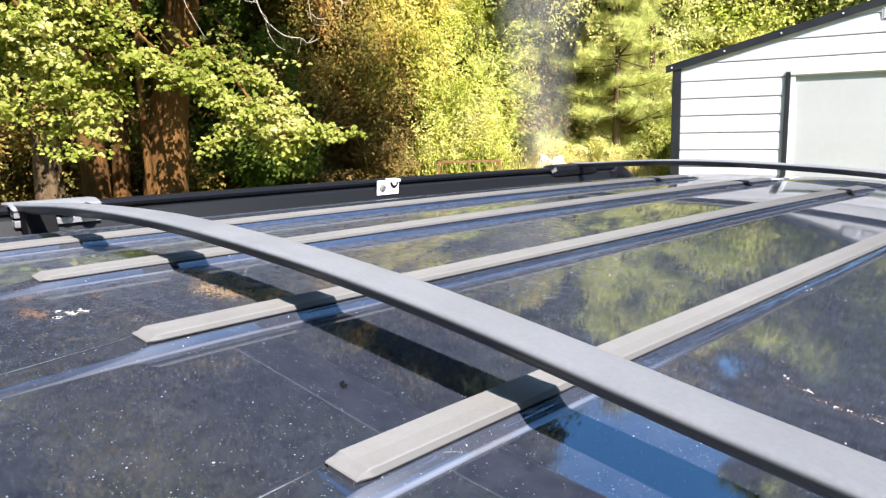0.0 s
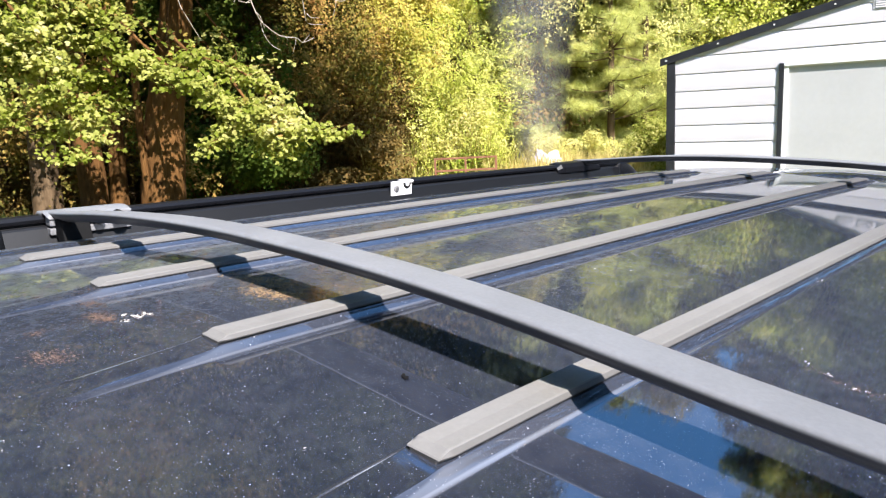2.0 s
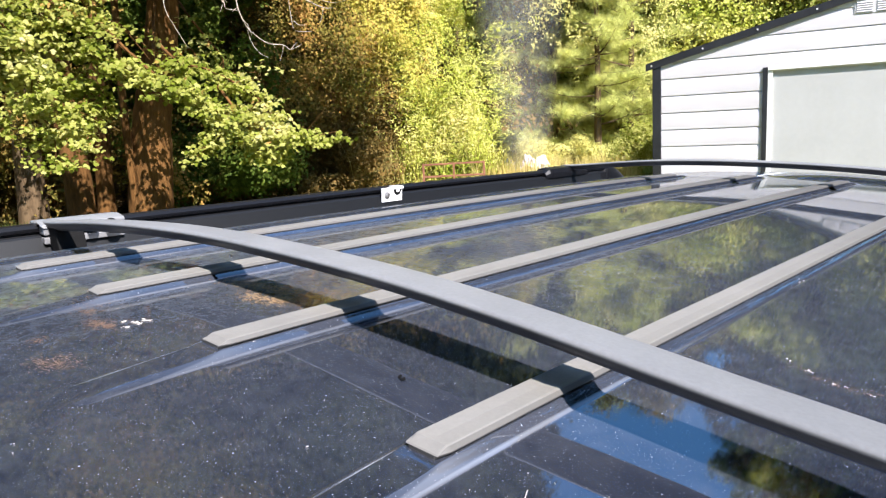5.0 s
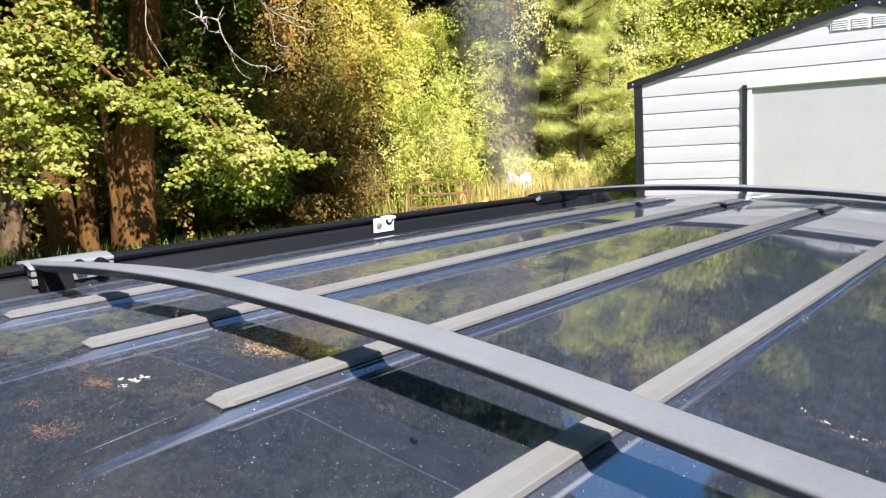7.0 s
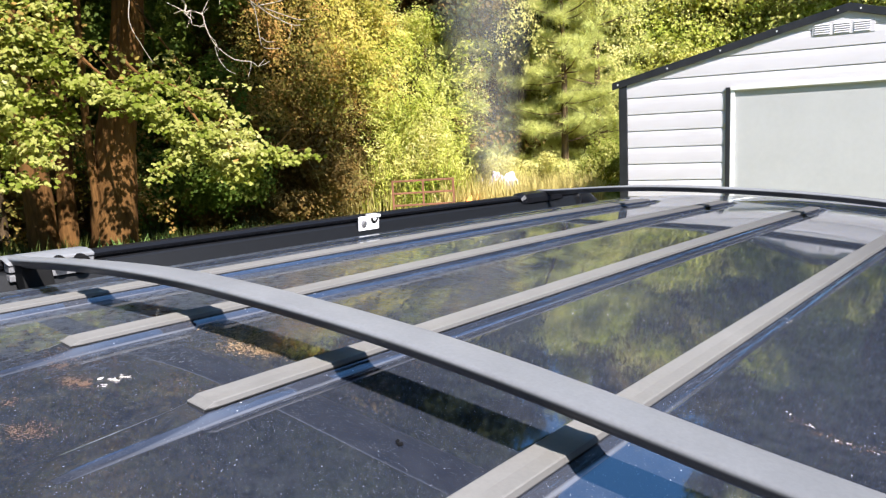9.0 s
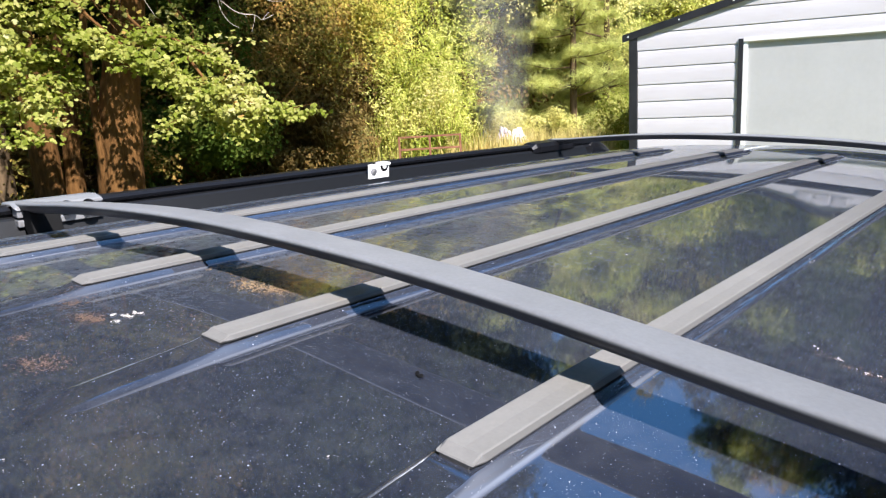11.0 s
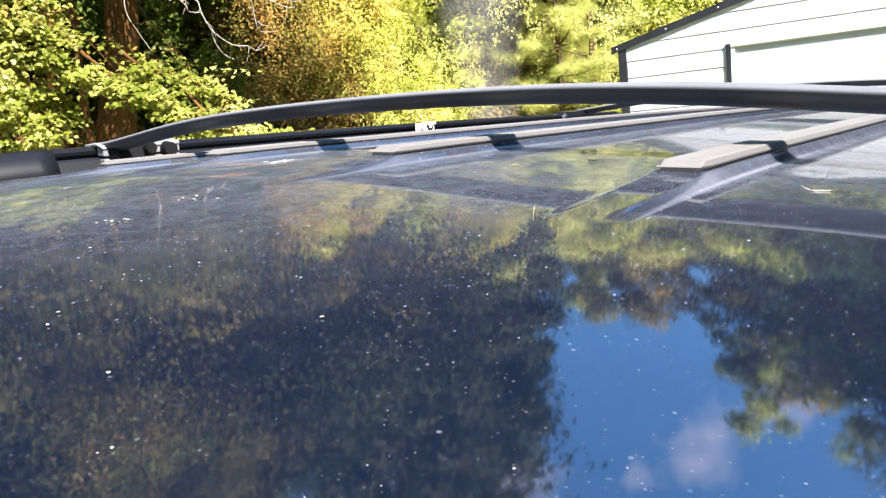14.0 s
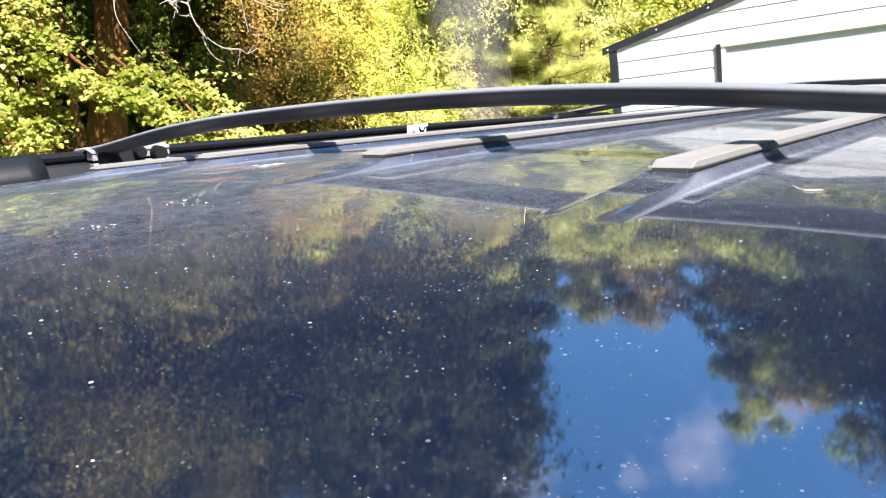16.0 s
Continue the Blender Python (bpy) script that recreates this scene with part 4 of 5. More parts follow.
def build_pine(theta, r, height, seed):
    rng = np.random.default_rng(seed)
    prng = random.Random(seed)
    x, y = polar(theta, r)
    tree = thing("pine_tree", "young pine with pale yellow-green tufted boughs", "tree", "young pines")
    z0 = ground_z(x, y) - 0.1
    top = Vector((x + prng.uniform(-0.3, 0.3), y, z0 + height))
    limb("trunk", [(x, y, z0), (x + 0.05, y, z0 + height * 0.5), top], 0.12, 0.02, BARK_GREY, tree, 8, 8, 0.05, seed)
    pts = []
    z, k = 0.9, 0
    while z < height - 0.2:
        for j in range(5):
            a = 2 * math.pi * j / 5 + k * 0.7 + prng.uniform(-0.5, 0.5)
            ln = (1.9 - 1.2 * z / height) * prng.uniform(0.45, 1.15)
            s = Vector((x, y, z0 + z + prng.uniform(-0.2, 0.2)))
            e = s + Vector((math.cos(a) * ln, math.sin(a) * ln, prng.uniform(0.02, 0.42) * ln))
            limb("bough", [s, s.lerp(e, 0.5) + Vector((0, 0, -0.08)), e], 0.03, 0.008, BARK_GREY, tree, 4, 3, 0.05, seed + k)
            n = int(30 * ln)
            f = rng.uniform(0.4, 1.05, n)[:, None]
            p = np.array(s)[None] * (1 - f) + np.array(e)[None] * f + rng.normal(0, 1, (n, 3)) * (0.13, 0.13, 0.04) * (0.4 + f)
            pts.append(p)
        z += prng.uniform(0.6, 0.9)
        k += 1
    pts = np.concatenate(pts)
    scatter("needles", pts, rng.uniform(0.17, 0.30, len(pts)), tuft_template(38, prng), NEEDLE, tree, seed, 0.6)
    return tree


def bank(name, label, category, material, theta, r, z, n_blobs, per, size, leaf, seed, bulge=0.0, gaps=-1.0, tilt=0.45):
    """Undergrowth in a stretch of bearing, distance and height: rounded leafy masses with dark gaps between them."""
    rng = np.random.default_rng(seed)
    c = []
    while len(c) < n_blobs:
        th, rr, f = math.radians(rng.uniform(*theta)), rng.uniform(*r), rng.uniform(0, 1) ** 1.25
        zz = z[0] + (z[1] - z[0]) * f
        rr += bulge * f + 0.5 * math.sin(th * 34 + zz * 1.1)
        x, y = 0.25 - rr * math.sin(th), -0.27 + rr * math.cos(th)
        if noise.noise(Vector((x, y, zz)) * 0.75 + Vector((seed, 0, 0))) > gaps:
            c.append((x, y, zz + ground_z(x, y)))
    p, out = blobs(rng, np.array(c), rng.uniform(*size, n_blobs), per)
    keep = p[:, 2] > 0.0
    p, out = p[keep], out[keep]
    ob = scatter(name, p, rng.uniform(0.7, 1.3, len(p)) * leaf, OVAL, material, None, seed, tilt, facing=out)
    return tagged(ob, label, category, "", "stuff")


def stalks(name, label, material, theta, r, height, n, seed, width=1.0):
    rng = np.random.default_rng(seed)
    th, rr = np.radians(rng.uniform(*theta, n)), rng.uniform(*r, n)
    x, y = 0.25 - rr * np.sin(th), -0.27 + rr * np.cos(th)
    left = -(x * AXIS.y - y * AXIS.x)
    z = np.tan(LEAN) * left * np.exp(-(x ** 2 + y ** 2) / 700.0)
    h = rng.uniform(*height, n)
    lean = rng.normal(0, 0.16, (n, 2)) * h[:, None]
    a = rng.uniform(0, np.pi, n)
    w = 0.007 * width * rng.uniform(0.7, 1.6, n)
    b = np.stack([x, y, z], 1)
    s = np.stack([np.cos(a) * w, np.sin(a) * w, 0 * w], 1)
    mid = b + np.stack([lean[:, 0] * 0.35, lean[:, 1] * 0.35, h * 0.6], 1)
    tip = b + np.stack([lean[:, 0], lean[:, 1], h], 1)
    v = np.stack([b - s, b + s, mid + s * 0.8, mid - s * 0.8, tip], 1).reshape(-1, 3)
    i = np.arange(n)[:, None] * 5
    quads = [tuple(q) for q in (i + np.array([0, 1, 2, 3])).tolist()]
    tris = [tuple(q) for q in (i + np.array([3, 2, 4])).tolist()]
    ob = link_mesh(name, v.tolist(), quads + tris, material)
    return tagged(ob, label, "grass", "", "stuff")


def strands(name, label, material, theta, r, z, n, seed):
    """Thin dry strands hanging from the thicket in ragged curtains."""
    rng = np.random.default_rng(seed)
    th = np.radians(rng.uniform(*theta, 30)[rng.integers(0, 30, n)] + rng.normal(0, 0.35, n))
    rr = rng.uniform(*r, n)
    x, y = 0.25 - rr * np.sin(th), -0.27 + rr * np.cos(th)
    top = rng.uniform(z[0] + 1.0, z[1], n)
    ln = rng.uniform(0.4, 1.8, n)
    a, w = rng.uniform(0, np.pi, n), rng.uniform(0.0015, 0.0035, n)
    s = np.stack([np.cos(a) * w, np.sin(a) * w, 0 * w], 1)
    p = [np.stack([x + rng.normal(0, 0.07, n), y + rng.normal(0, 0.07, n), top - ln * f], 1) for f in (0, 0.5, 1)]
    v = np.stack([p[0] - s, p[0] + s, p[1] + s, p[1] - s, p[2]], 1).reshape(-1, 3)
    i = np.arange(n)[:, None] * 5
    quads = [tuple(q) for q in (i + np.array([0, 1, 2, 3])).tolist()]
    tris = [tuple(q) for q in (i + np.array([3, 2, 4])).tolist()]
    ob = link_mesh(name, v.tolist(), quads + tris, material)
    return tagged(ob, label, "vines", "", "stuff")


def drapes(name, label, material, theta, r, z, n, leaf, seed, per=30):
    """Leafy vines hanging straight down in ragged bunches."""
    rng = np.random.default_rng(seed)
    groups = max(6, n // 9)
    g = rng.integers(0, groups, n)
    gt, gr, gz = rng.uniform(*theta, groups), rng.uniform(*r, groups), z[0] + (z[1] - z[0]) * rng.uniform(0.15, 1.0, groups)
    th, rr = np.radians(gt[g] + rng.normal(0, 0.45, n)), gr[g] + rng.normal(0, 0.12, n)
    top = gz[g] + rng.normal(0, 0.25, n)
    ln = rng.uniform(0.35, 1.1, n)
    f = np.sort(rng.uniform(0, 1, (n, per)), 1)
    x, y = 0.25 - rr * np.sin(th), -0.27 + rr * np.cos(th)
    sway = rng.normal(0, 0.22, (n, 1)) * f
    wide = 0.12 * (1.25 - f)
    p = np.stack([x[:, None] + sway + rng.normal(0, 1, (n, per)) * wide, y[:, None] + sway + rng.normal(0, 1, (n, per)) * wide, top[:, None] - ln[:, None] * f], 2).reshape(-1, 3)
    p = p[p[:, 2] > 0.05]
    out = rng.normal(0, 0.25, p.shape) + np.array([0.75, -0.35, 0.45])
    ob = scatter(name, p, rng.uniform(0.6, 1.3, len(p)) * leaf, OVAL, material, None, seed, 0.22, (0, 0, -1.2), facing=out)
    return tagged(ob, label, "vines", "", "stuff")


def sprigs(name, label, material, theta, r, height, n, leaf, seed, per=44):
    """Arching leafy shoots rising side by side from the ground."""
    rng = np.random.default_rng(seed)
    th, rr = np.radians(rng.uniform(*theta, n)), rng.uniform(*r, n)
    x, y = 0.25 - rr * np.sin(th), -0.27 + rr * np.cos(th)
    h = height[0] + (height[1] - height[0]) * rng.uniform(0, 1, n) ** 1.2
    a, reach = rng.uniform(0, 2 * np.pi, n), 0.42 * h * rng.uniform(0.3, 1.0, n)
    f = rng.uniform(0.25, 1.0, (n, per))
    px = x[:, None] + np.cos(a)[:, None] * reach[:, None] * f ** 2 + rng.normal(0, 0.05, (n, per))
    py = y[:, None] + np.sin(a)[:, None] * reach[:, None] * f ** 2 + rng.normal(0, 0.05, (n, per))
    pz = h[:, None] * (1.25 * f - 0.30 * f ** 3) + rng.normal(0, 0.04, (n, per))
    p = np.stack([px, py, pz], 2).reshape(-1, 3)
    out = rng.normal(0, 0.28, p.shape) + np.array([0.5, -0.3, 0.6])
    ob = scatter(name, p, rng.uniform(0.6, 1.3, len(p)) * leaf, SLIM, material, None, seed, 0.22, (0.2, 0, 0.7), facing=out)
    return tagged(ob, label, "bush", "", "stuff")


build_maple()

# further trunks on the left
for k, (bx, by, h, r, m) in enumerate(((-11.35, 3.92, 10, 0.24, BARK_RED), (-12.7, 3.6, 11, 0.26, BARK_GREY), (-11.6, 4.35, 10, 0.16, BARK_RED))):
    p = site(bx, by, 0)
    build_trunked("tree", "tall tree with a bare lower trunk in the shade", (p.x, p.y), h, r, (0.4, 0.2), m, SHADE_TONED_LEAF, 2.8, h - 2.5, 150, 0.24, 60 + k, 4.4)


def build_shade_tree():
    """An added tall tree behind the maple; its long boughs, above the view, block sun from the thicket."""
    rng = np.random.default_rng(77)
    tree = thing("tree", "tall spreading tree added above the view to shade the thicket", "tree", "trees at the edge of the wood")
    b = Vector((-14.2, 5.6, ground_z(-14.2, 5.6) - 0.15))
    limb("trunk", [b, b + Vector((0.1, 0.1, 4)), b + Vector((0.6, 0.2, 8)), b + Vector((1.0, 0.3, 12))], 0.27, 0.08, BARK_GREY, tree, 10, 6, 0.06, 7)
    # bough ends placed where their shadow falls on the undergrowth
    tips = [(-6.6, 5.2, 7.4), (-6.2, 6.4, 7.0), (-6.3, 7.6, 6.2), (-8.4, 6.6, 8.6)]
    c = []
    for k, t in enumerate(tips):
        s = b + Vector((0.5, 0.2, 6.8 + 0.4 * k))
        limb("limb", [s, s.lerp(Vector(t), 0.5) + Vector((0, 0, 0.5)), t], 0.09, 0.02, BARK_GREY, tree, 6, 6, 0.08, 70 + k)
        c.append(np.array(t) + rng.normal(0, 1, (11, 3)) * (0.75, 0.55, 0.35))
    c = np.concatenate(c + [crown_centres(rng, (-13.2, 5.9, 11.5), (2.6, 2.6, 2.0), 30, 8.5)])
    p, out = blobs(rng, c, rng.uniform(0.4, 0.75, len(c)), 320)
    scatter("crown", p, rng.uniform(0.09, 0.15, len(p)), OVAL, SHADE_TONED_LEAF, tree, 78, 0.5, facing=out)


build_shade_tree()
for k, (th, r, h) in enumerate(((41.2, 16.9, 4.7), (39.5, 19.0, 8.5), (34.2, 20.5, 8.0), (30.8, 18.6, 6.4), (28.3, 19.3, 7.0), (25.0, 21.0, 8.0), (36.5, 22.5, 9.5))):
    build_pine(th, r, h, 80 + k)

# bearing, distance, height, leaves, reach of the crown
TALL = ((58, 19, 21, SHADE_TONED_LEAF, 2.7), (52, 18, 20, SHADE_TONED_LEAF, 2.7), (47, 20, 24, SHADE_TONED_LEAF, 2.7), (43, 18.5, 22, SHADE_TONED_LEAF, 2.7), (40, 22, 25, SHADE_TONED_LEAF, 2.7), (64, 18, 20, SHADE_TONED_LEAF, 2.7),
        (70, 18, 20, SHADE_TONED_LEAF, 2.7), (76, 16, 16, SHADE_TONED_LEAF, 2.7), (82, 17, 15, SHADE_TONED_LEAF, 2.7), (36.5, 20, 23, SHADE_TONED_LEAF, 2.5), (34.6, 23, 25, SHADE_TONED_LEAF, 2.4), (33.0, 26, 14, VINE, 2.4),
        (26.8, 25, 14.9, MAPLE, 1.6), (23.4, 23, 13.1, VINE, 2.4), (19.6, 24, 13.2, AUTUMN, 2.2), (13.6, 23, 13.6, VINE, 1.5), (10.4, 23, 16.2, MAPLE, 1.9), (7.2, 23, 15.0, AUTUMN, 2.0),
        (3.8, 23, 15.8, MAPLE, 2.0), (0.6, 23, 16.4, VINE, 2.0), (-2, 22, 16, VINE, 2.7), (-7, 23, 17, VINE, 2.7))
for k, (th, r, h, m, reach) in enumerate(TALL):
    build_trunked("tree", "tall leafy tree at the edge of the wood", polar(th, r), h, 0.2, (0.3, 0.1), BARK_GREY, m, reach, h * 0.6, (720 if reach > 2.4 else 1000) + int(30 * max(0, h - 14)), 0.22 if m is SHADE_TONED_LEAF else 0.14, 100 + k, 3.0, (0.5, 0.95) if reach > 2.4 else (0.35, 0.7))

bank("vine_thicket", "brown and olive vine thicket hanging over the wood's edge", "thicket", VINE, (50, 66), (15.6, 17.2), (0.3, 7.5), 150, 420, (0.28, 0.6), 0.075, 201, 0.5, -0.25, 0.7)
drapes("hanging_vine_curtain", "olive and brown vines hanging in curtains from the trees", VINE, (52, 66), (14.6, 16.4), (1.2, 7.0), 420, 0.08, 221)
drapes("shaded_vine_curtain", "green vines hanging behind the tree, shade put into their colour", SHADE_TONED_GREEN, (54, 66), (13.6, 15.2), (0.6, 5.6), 330, 0.085, 222, 44)
bank("shaded_creeper", "deep green creeper behind the tree, shade put into its colour", "vines", SHADE_TONED_GREEN, (55.5, 66), (13.0, 14.2), (0.8, 6.0), 80, 420, (0.22, 0.5), 0.085, 235, 0.4, -0.05, 0.6)
bank("sunlit_vines", "golden sunlit vines at the wood's edge", "thicket", GOLD, (44.8, 49.5), (14.7, 15.8), (2.6, 6.2), 48, 420, (0.18, 0.40), 0.058, 209, 0.5, -0.10, 0.75)
drapes("golden_vine_curtain", "golden vines hanging in the sun", GOLD, (43.5, 50.5), (14.3, 15.4), (2.0, 5.8), 330, 0.065, 223)
drapes("russet_vine_curtain", "russet vines hanging in the sun", AUTUMN, (48.5, 55), (13.8, 15.0), (2.0, 7.0), 420, 0.065, 224)
bank("high_creeper", "yellow-green creeper grown high into the trees", "vines", BRIGHT, (40, 56), (15.8, 17.4), (5.4, 7.8), 70, 420, (0.25, 0.55), 0.08, 217, 0.5, -0.1, 0.5)
bank("high_golden_creeper", "golden creeper grown high into the trees", "vines", GOLD, (33, 42), (17.0, 18.4), (5.8, 8.6), 60, 420, (0.3, 0.6), 0.085, 218, 0.5, -0.1, 0.5)
bank("high_olive_creeper", "olive creeper on the trees behind the garage", "vines", BRIGHT, (5, 31), (20.0, 21.5), (2.8, 9.2), 290, 420, (0.35, 0.7), 0.09, 219, 0.5, -0.1, 0.5)
bank("canopy_patches", "sunlit yellow-green patches of leaves high in the trees", "leaves", MAPLE, (34, 72), (17.6, 18.8), (6.4, 10.5), 60, 420, (0.4, 0.8), 0.12, 233, 0.8, 0.05, 0.5)
bank("russet_canopy_patches", "russet patches of turning leaves high in the trees", "leaves", AUTUMN, (42, 74), (17.0, 18.2), (6.0, 13.5), 30, 420, (0.45, 0.85), 0.12, 234, 0.8, 0.0, 0.5)
bank("autumn_vines", "russet and olive vines high in the trees", "vines", AUTUMN, (37, 68), (15.4, 17.0), (5.6, 10.5), 95, 420, (0.3, 0.65), 0.09, 212, 0.8, -0.1, 0.8)
bank("shaded_vines", "olive brown vines below the golden ones, toned for shade", "thicket", DEEP, (45, 54), (14.7, 15.8), (0.2, 2.6), 80, 520, (0.2, 0.45), 0.055, 210, 0.3, -0.3, 0.7)
bank("dark_undergrowth", "olive undergrowth toned dark for shade", "undergrowth", DEEP, (46, 84), (13.8, 17.5), (0.0, 1.8), 170, 420, (0.25, 0.5), 0.07, 202)
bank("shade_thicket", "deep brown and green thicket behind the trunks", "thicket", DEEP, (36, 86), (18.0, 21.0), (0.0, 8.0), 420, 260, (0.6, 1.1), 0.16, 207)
bank("bright_thicket", "bright yellow-green thicket in full sun", "thicket", BRIGHT, (39.5, 45.5), (15.2, 16.4), (0.4, 4.6), 70, 620, (0.20, 0.42), 0.05, 203, 0.5, -0.1, 0.75)
sprigs("feathery_bush", "feathery yellow-green bush of arching shoots", BRIGHT, (39.2, 46.0), (14.4, 15.6), (1.2, 4.0), 520, 0.07, 231)
sprigs("low_green_bush", "low bright green bush at the wood's edge", LUSH, (40.0, 43.6), (14.5, 15.0), (0.7, 1.25), 170, 0.065, 232)
drapes("pale_creeper", "pale small-leaved creeper hanging over the pines", PALE, (24, 40), (17.6, 19.6), (1.6, 7.0), 200, 0.06, 225)
bank("weedy_bushes", "pale sunlit bushes and weeds", "bush", PALE, (27.5, 40), (16.5, 18.3), (0.0, 1.2), 70, 620, (0.18, 0.38), 0.045, 204, 0.0, -0.3)
bank("dark_bushes", "dark green bushes beside the garage", "bush", MAPLE, (20, 28.5), (16.0, 18.0), (0.0, 1.6), 60, 520, (0.2, 0.4), 0.055, 213, 0.0, -0.3)
bank("low_weeds", "low pale weeds in full sun", "weeds", PALE, (25, 40), (14.6, 16.0), (0.0, 0.45), 60, 420, (0.12, 0.25), 0.04, 208)
bank("pale_thicket", "pale green leafy thicket behind the garage", "thicket", PALE, (8, 38), (20.8, 23.0), (1.5, 9.5), 230, 420, (0.35, 0.75), 0.085, 205, 0.8, -0.25)
bank("olive_thicket", "olive thicket between the pines", "thicket", MAPLE, (8, 40), (20.5, 23.0), (0.2, 8.0), 220, 320, (0.4, 0.85), 0.10, 214, 0.6, -0.2)
bank("deep_woods", "depth of the wood, toned dark for shade", "woods", DEEP, (-8, 88), (25.0, 30.0), (0.0, 10.0), 760, 190, (1.0, 1.8), 0.34, 206)
drapes("dry_vine_tangle", "brown and straw-coloured vine tangle under the trees", AUTUMN, (63, 86), (12.6, 15.0), (0.6, 3.4), 260, 0.07, 226)
strands("hanging_vines", "russet dry vine strands hanging in the sun", RUSSET, (47.5, 53), (14.7, 15.4), (1.6, 4.6), 420, 310)
# unseen woods added all round to cut sky light and darken reflections
bank("unseen_light_blocking_woods", "dark woods out of view, added to hold off sky light", "woods", SHADE_TONED_LEAF, (92, 240), (19.0, 25.0), (0.0, 23.0), 700, 110, (1.0, 1.9), 0.5, 211)
bank("unseen_light_blocking_woods", "dark woods out of view, added to hold off sky light", "woods", SHADE_TONED_LEAF, (240, 288), (24.0, 29.0), (0.0, 13.0), 200, 110, (1.0, 1.9), 0.5, 215)
bank("unseen_light_blocking_woods", "dark woods out of view, added to hold off sky light", "woods", SHADE_TONED_LEAF, (288, 348), (20.0, 26.0), (0.0, 20.0), 300, 110, (1.0, 1.9), 0.5, 216)
stalks("tall_dry_grass", "tall golden dry grass at the wood's edge", STRAW, (40, 50), (14.4, 15.6), (0.5, 1.7), 1700, 301)
stalks("green_reeds", "tall green grass at the wood's edge", GRASS, (38, 47), (14.4, 15.6), (0.4, 1.5), 1300, 305, 1.4)
stalks("sunlit_weeds", "golden weeds in full sun", STRAW, (28, 41), (14.0, 16.6), (0.35, 1.05), 6000, 302, 1.3)
stalks("green_grass", "rough green grass under the trees, toned dark for shade", SHADE_TONED_GRASS, (47, 84), (9.5, 14.0), (0.06, 0.28), 7000, 303)
stalks("broad_weeds", "broad-bladed green weeds at the foot of the trunks", BLADE, (58.5, 67), (10.2, 11.4), (0.2, 0.45), 170, 306, 3.0)
stalks("leafy_weeds", "fresh green broad-bladed weeds in a patch of sun", BLADE, (59.5, 66.0), (8.6, 9.4), (0.35, 0.72), 90, 307, 3.0)
stalks("rough_weeds", "rough weeds beside the trees, toned dark for shade", SHADE_TONED_GRASS, (67.5, 79), (9.2, 10.4), (0.25, 0.6), 260, 308, 2.0)
stalks("lawn_grass", "short sunlit grass", GRASS, (18, 45), (9.0, 15.0), (0.05, 0.16), 9000, 304)


# ---- loose things ----
def build_gate():
    a, b = site(-9.42, 9.58, 0), site(-8.55, 10.37, 0)
    d = Vector((b.x - a.x, b.y - a.y, 0))
    L = d.length
    a.z = ground_z(a.x, a.y)
    m = Matrix.Translation(a) @ Matrix.Rotation(math.atan2(d.y, d.x), 4, "Z")
    gate = thing("steel_gate", "rusty red steel frame gate standing in the weeds", "gate", at=m)
    top = site(-9.42, 9.58, 0.84).z - a.z
    for k in range(4):
        z = top - k * 0.235
        part("rail", box(0, L, -0.02, 0.02, z - 0.035, z, 0.004), RUST, gate)
    for s in (0.0, L * 0.5, L):
        part("post", box(s - 0.02, s + 0.02, -0.022, 0.022, -0.02, top + 0.004, 0.004), RUST, gate)
    return gate


build_gate()


def build_sheets():
    for k, (p, w, h, m, lab) in enumerate((((-9.25, 12.7, 0), 0.24, 0.99, LILAC, "lilac plastic bag heaped in the weeds"), ((-8.95, 12.85, 0), 0.28, 0.96, SHEET, "white plastic sheet heaped in the weeds"), ((-9.55, 12.45, 0), 0.24, 0.90, SHEET, "white plastic bag heaped in the weeds"))):
        b = site(*p)
        b.z = ground_z(b.x, b.y)
        bm = bmesh.new()
        bmesh.ops.create_icosphere(bm, subdivisions=4, radius=1.0)
        rng = random.Random(k)
        off = Vector((rng.uniform(0, 9), rng.uniform(0, 9), 0))
        for v in bm.verts:
            n = 0.65 + 0.55 * noise.noise(v.co * 1.6 + off) + 0.25 * noise.noise(v.co * 4 + off)
            v.co = Vector((v.co.x * w * n, v.co.y * w * n, h * 0.5 + v.co.z * h * 0.5 * (0.75 + 0.25 * n)))
        me = bpy.data.meshes.new("plastic_bag")
        bm.to_mesh(me)
        bm.free()
        me.materials.append(m)
        ob = new("plastic_bag", me)
        ob.location = b
        tagged(ob, lab, "bag", "bags in the weeds")


build_sheets()


def build_yucca():
    b = site(-7.4, 3.55, 0)
    b.z = ground_z(b.x, b.y)
    rng = np.random.default_rng(5)
    plant = thing("sword_leaf_plant", "spiky green sword-leaved plant in the grass", "plant", at=Matrix.Translation(b))
    for k in range(34):
        a, up, ln = k * 2.4, rng.uniform(0.6, 1.35), rng.uniform(0.65, 0.95)
        d = Vector((math.cos(a) * math.cos(up), math.sin(a) * math.cos(up), math.sin(up)))
        s = Vector((-math.sin(a), math.cos(a), 0)) * 0.020
        pts = [d * ln * f + Vector((0, 0, -0.15 * f * f * math.cos(up))) for f in (0, 0.35, 0.7, 1)]
        v = [pts[0] - s * 0.7, pts[0] + s * 0.7, pts[1] + s, pts[1] - s, pts[2] + s * 0.7, pts[2] - s * 0.7, pts[3]]
        v += [p - Vector((0, 0, 0.004)) for p in v]
        f = [(0, 1, 2, 3), (3, 2, 4, 5), (5, 4, 6), (7, 10, 9, 8), (10, 12, 11, 9), (12, 13, 11), (0, 3, 10, 7), (1, 8, 9, 2)]
        link_mesh("leaf", v, f, BLADE, plant)


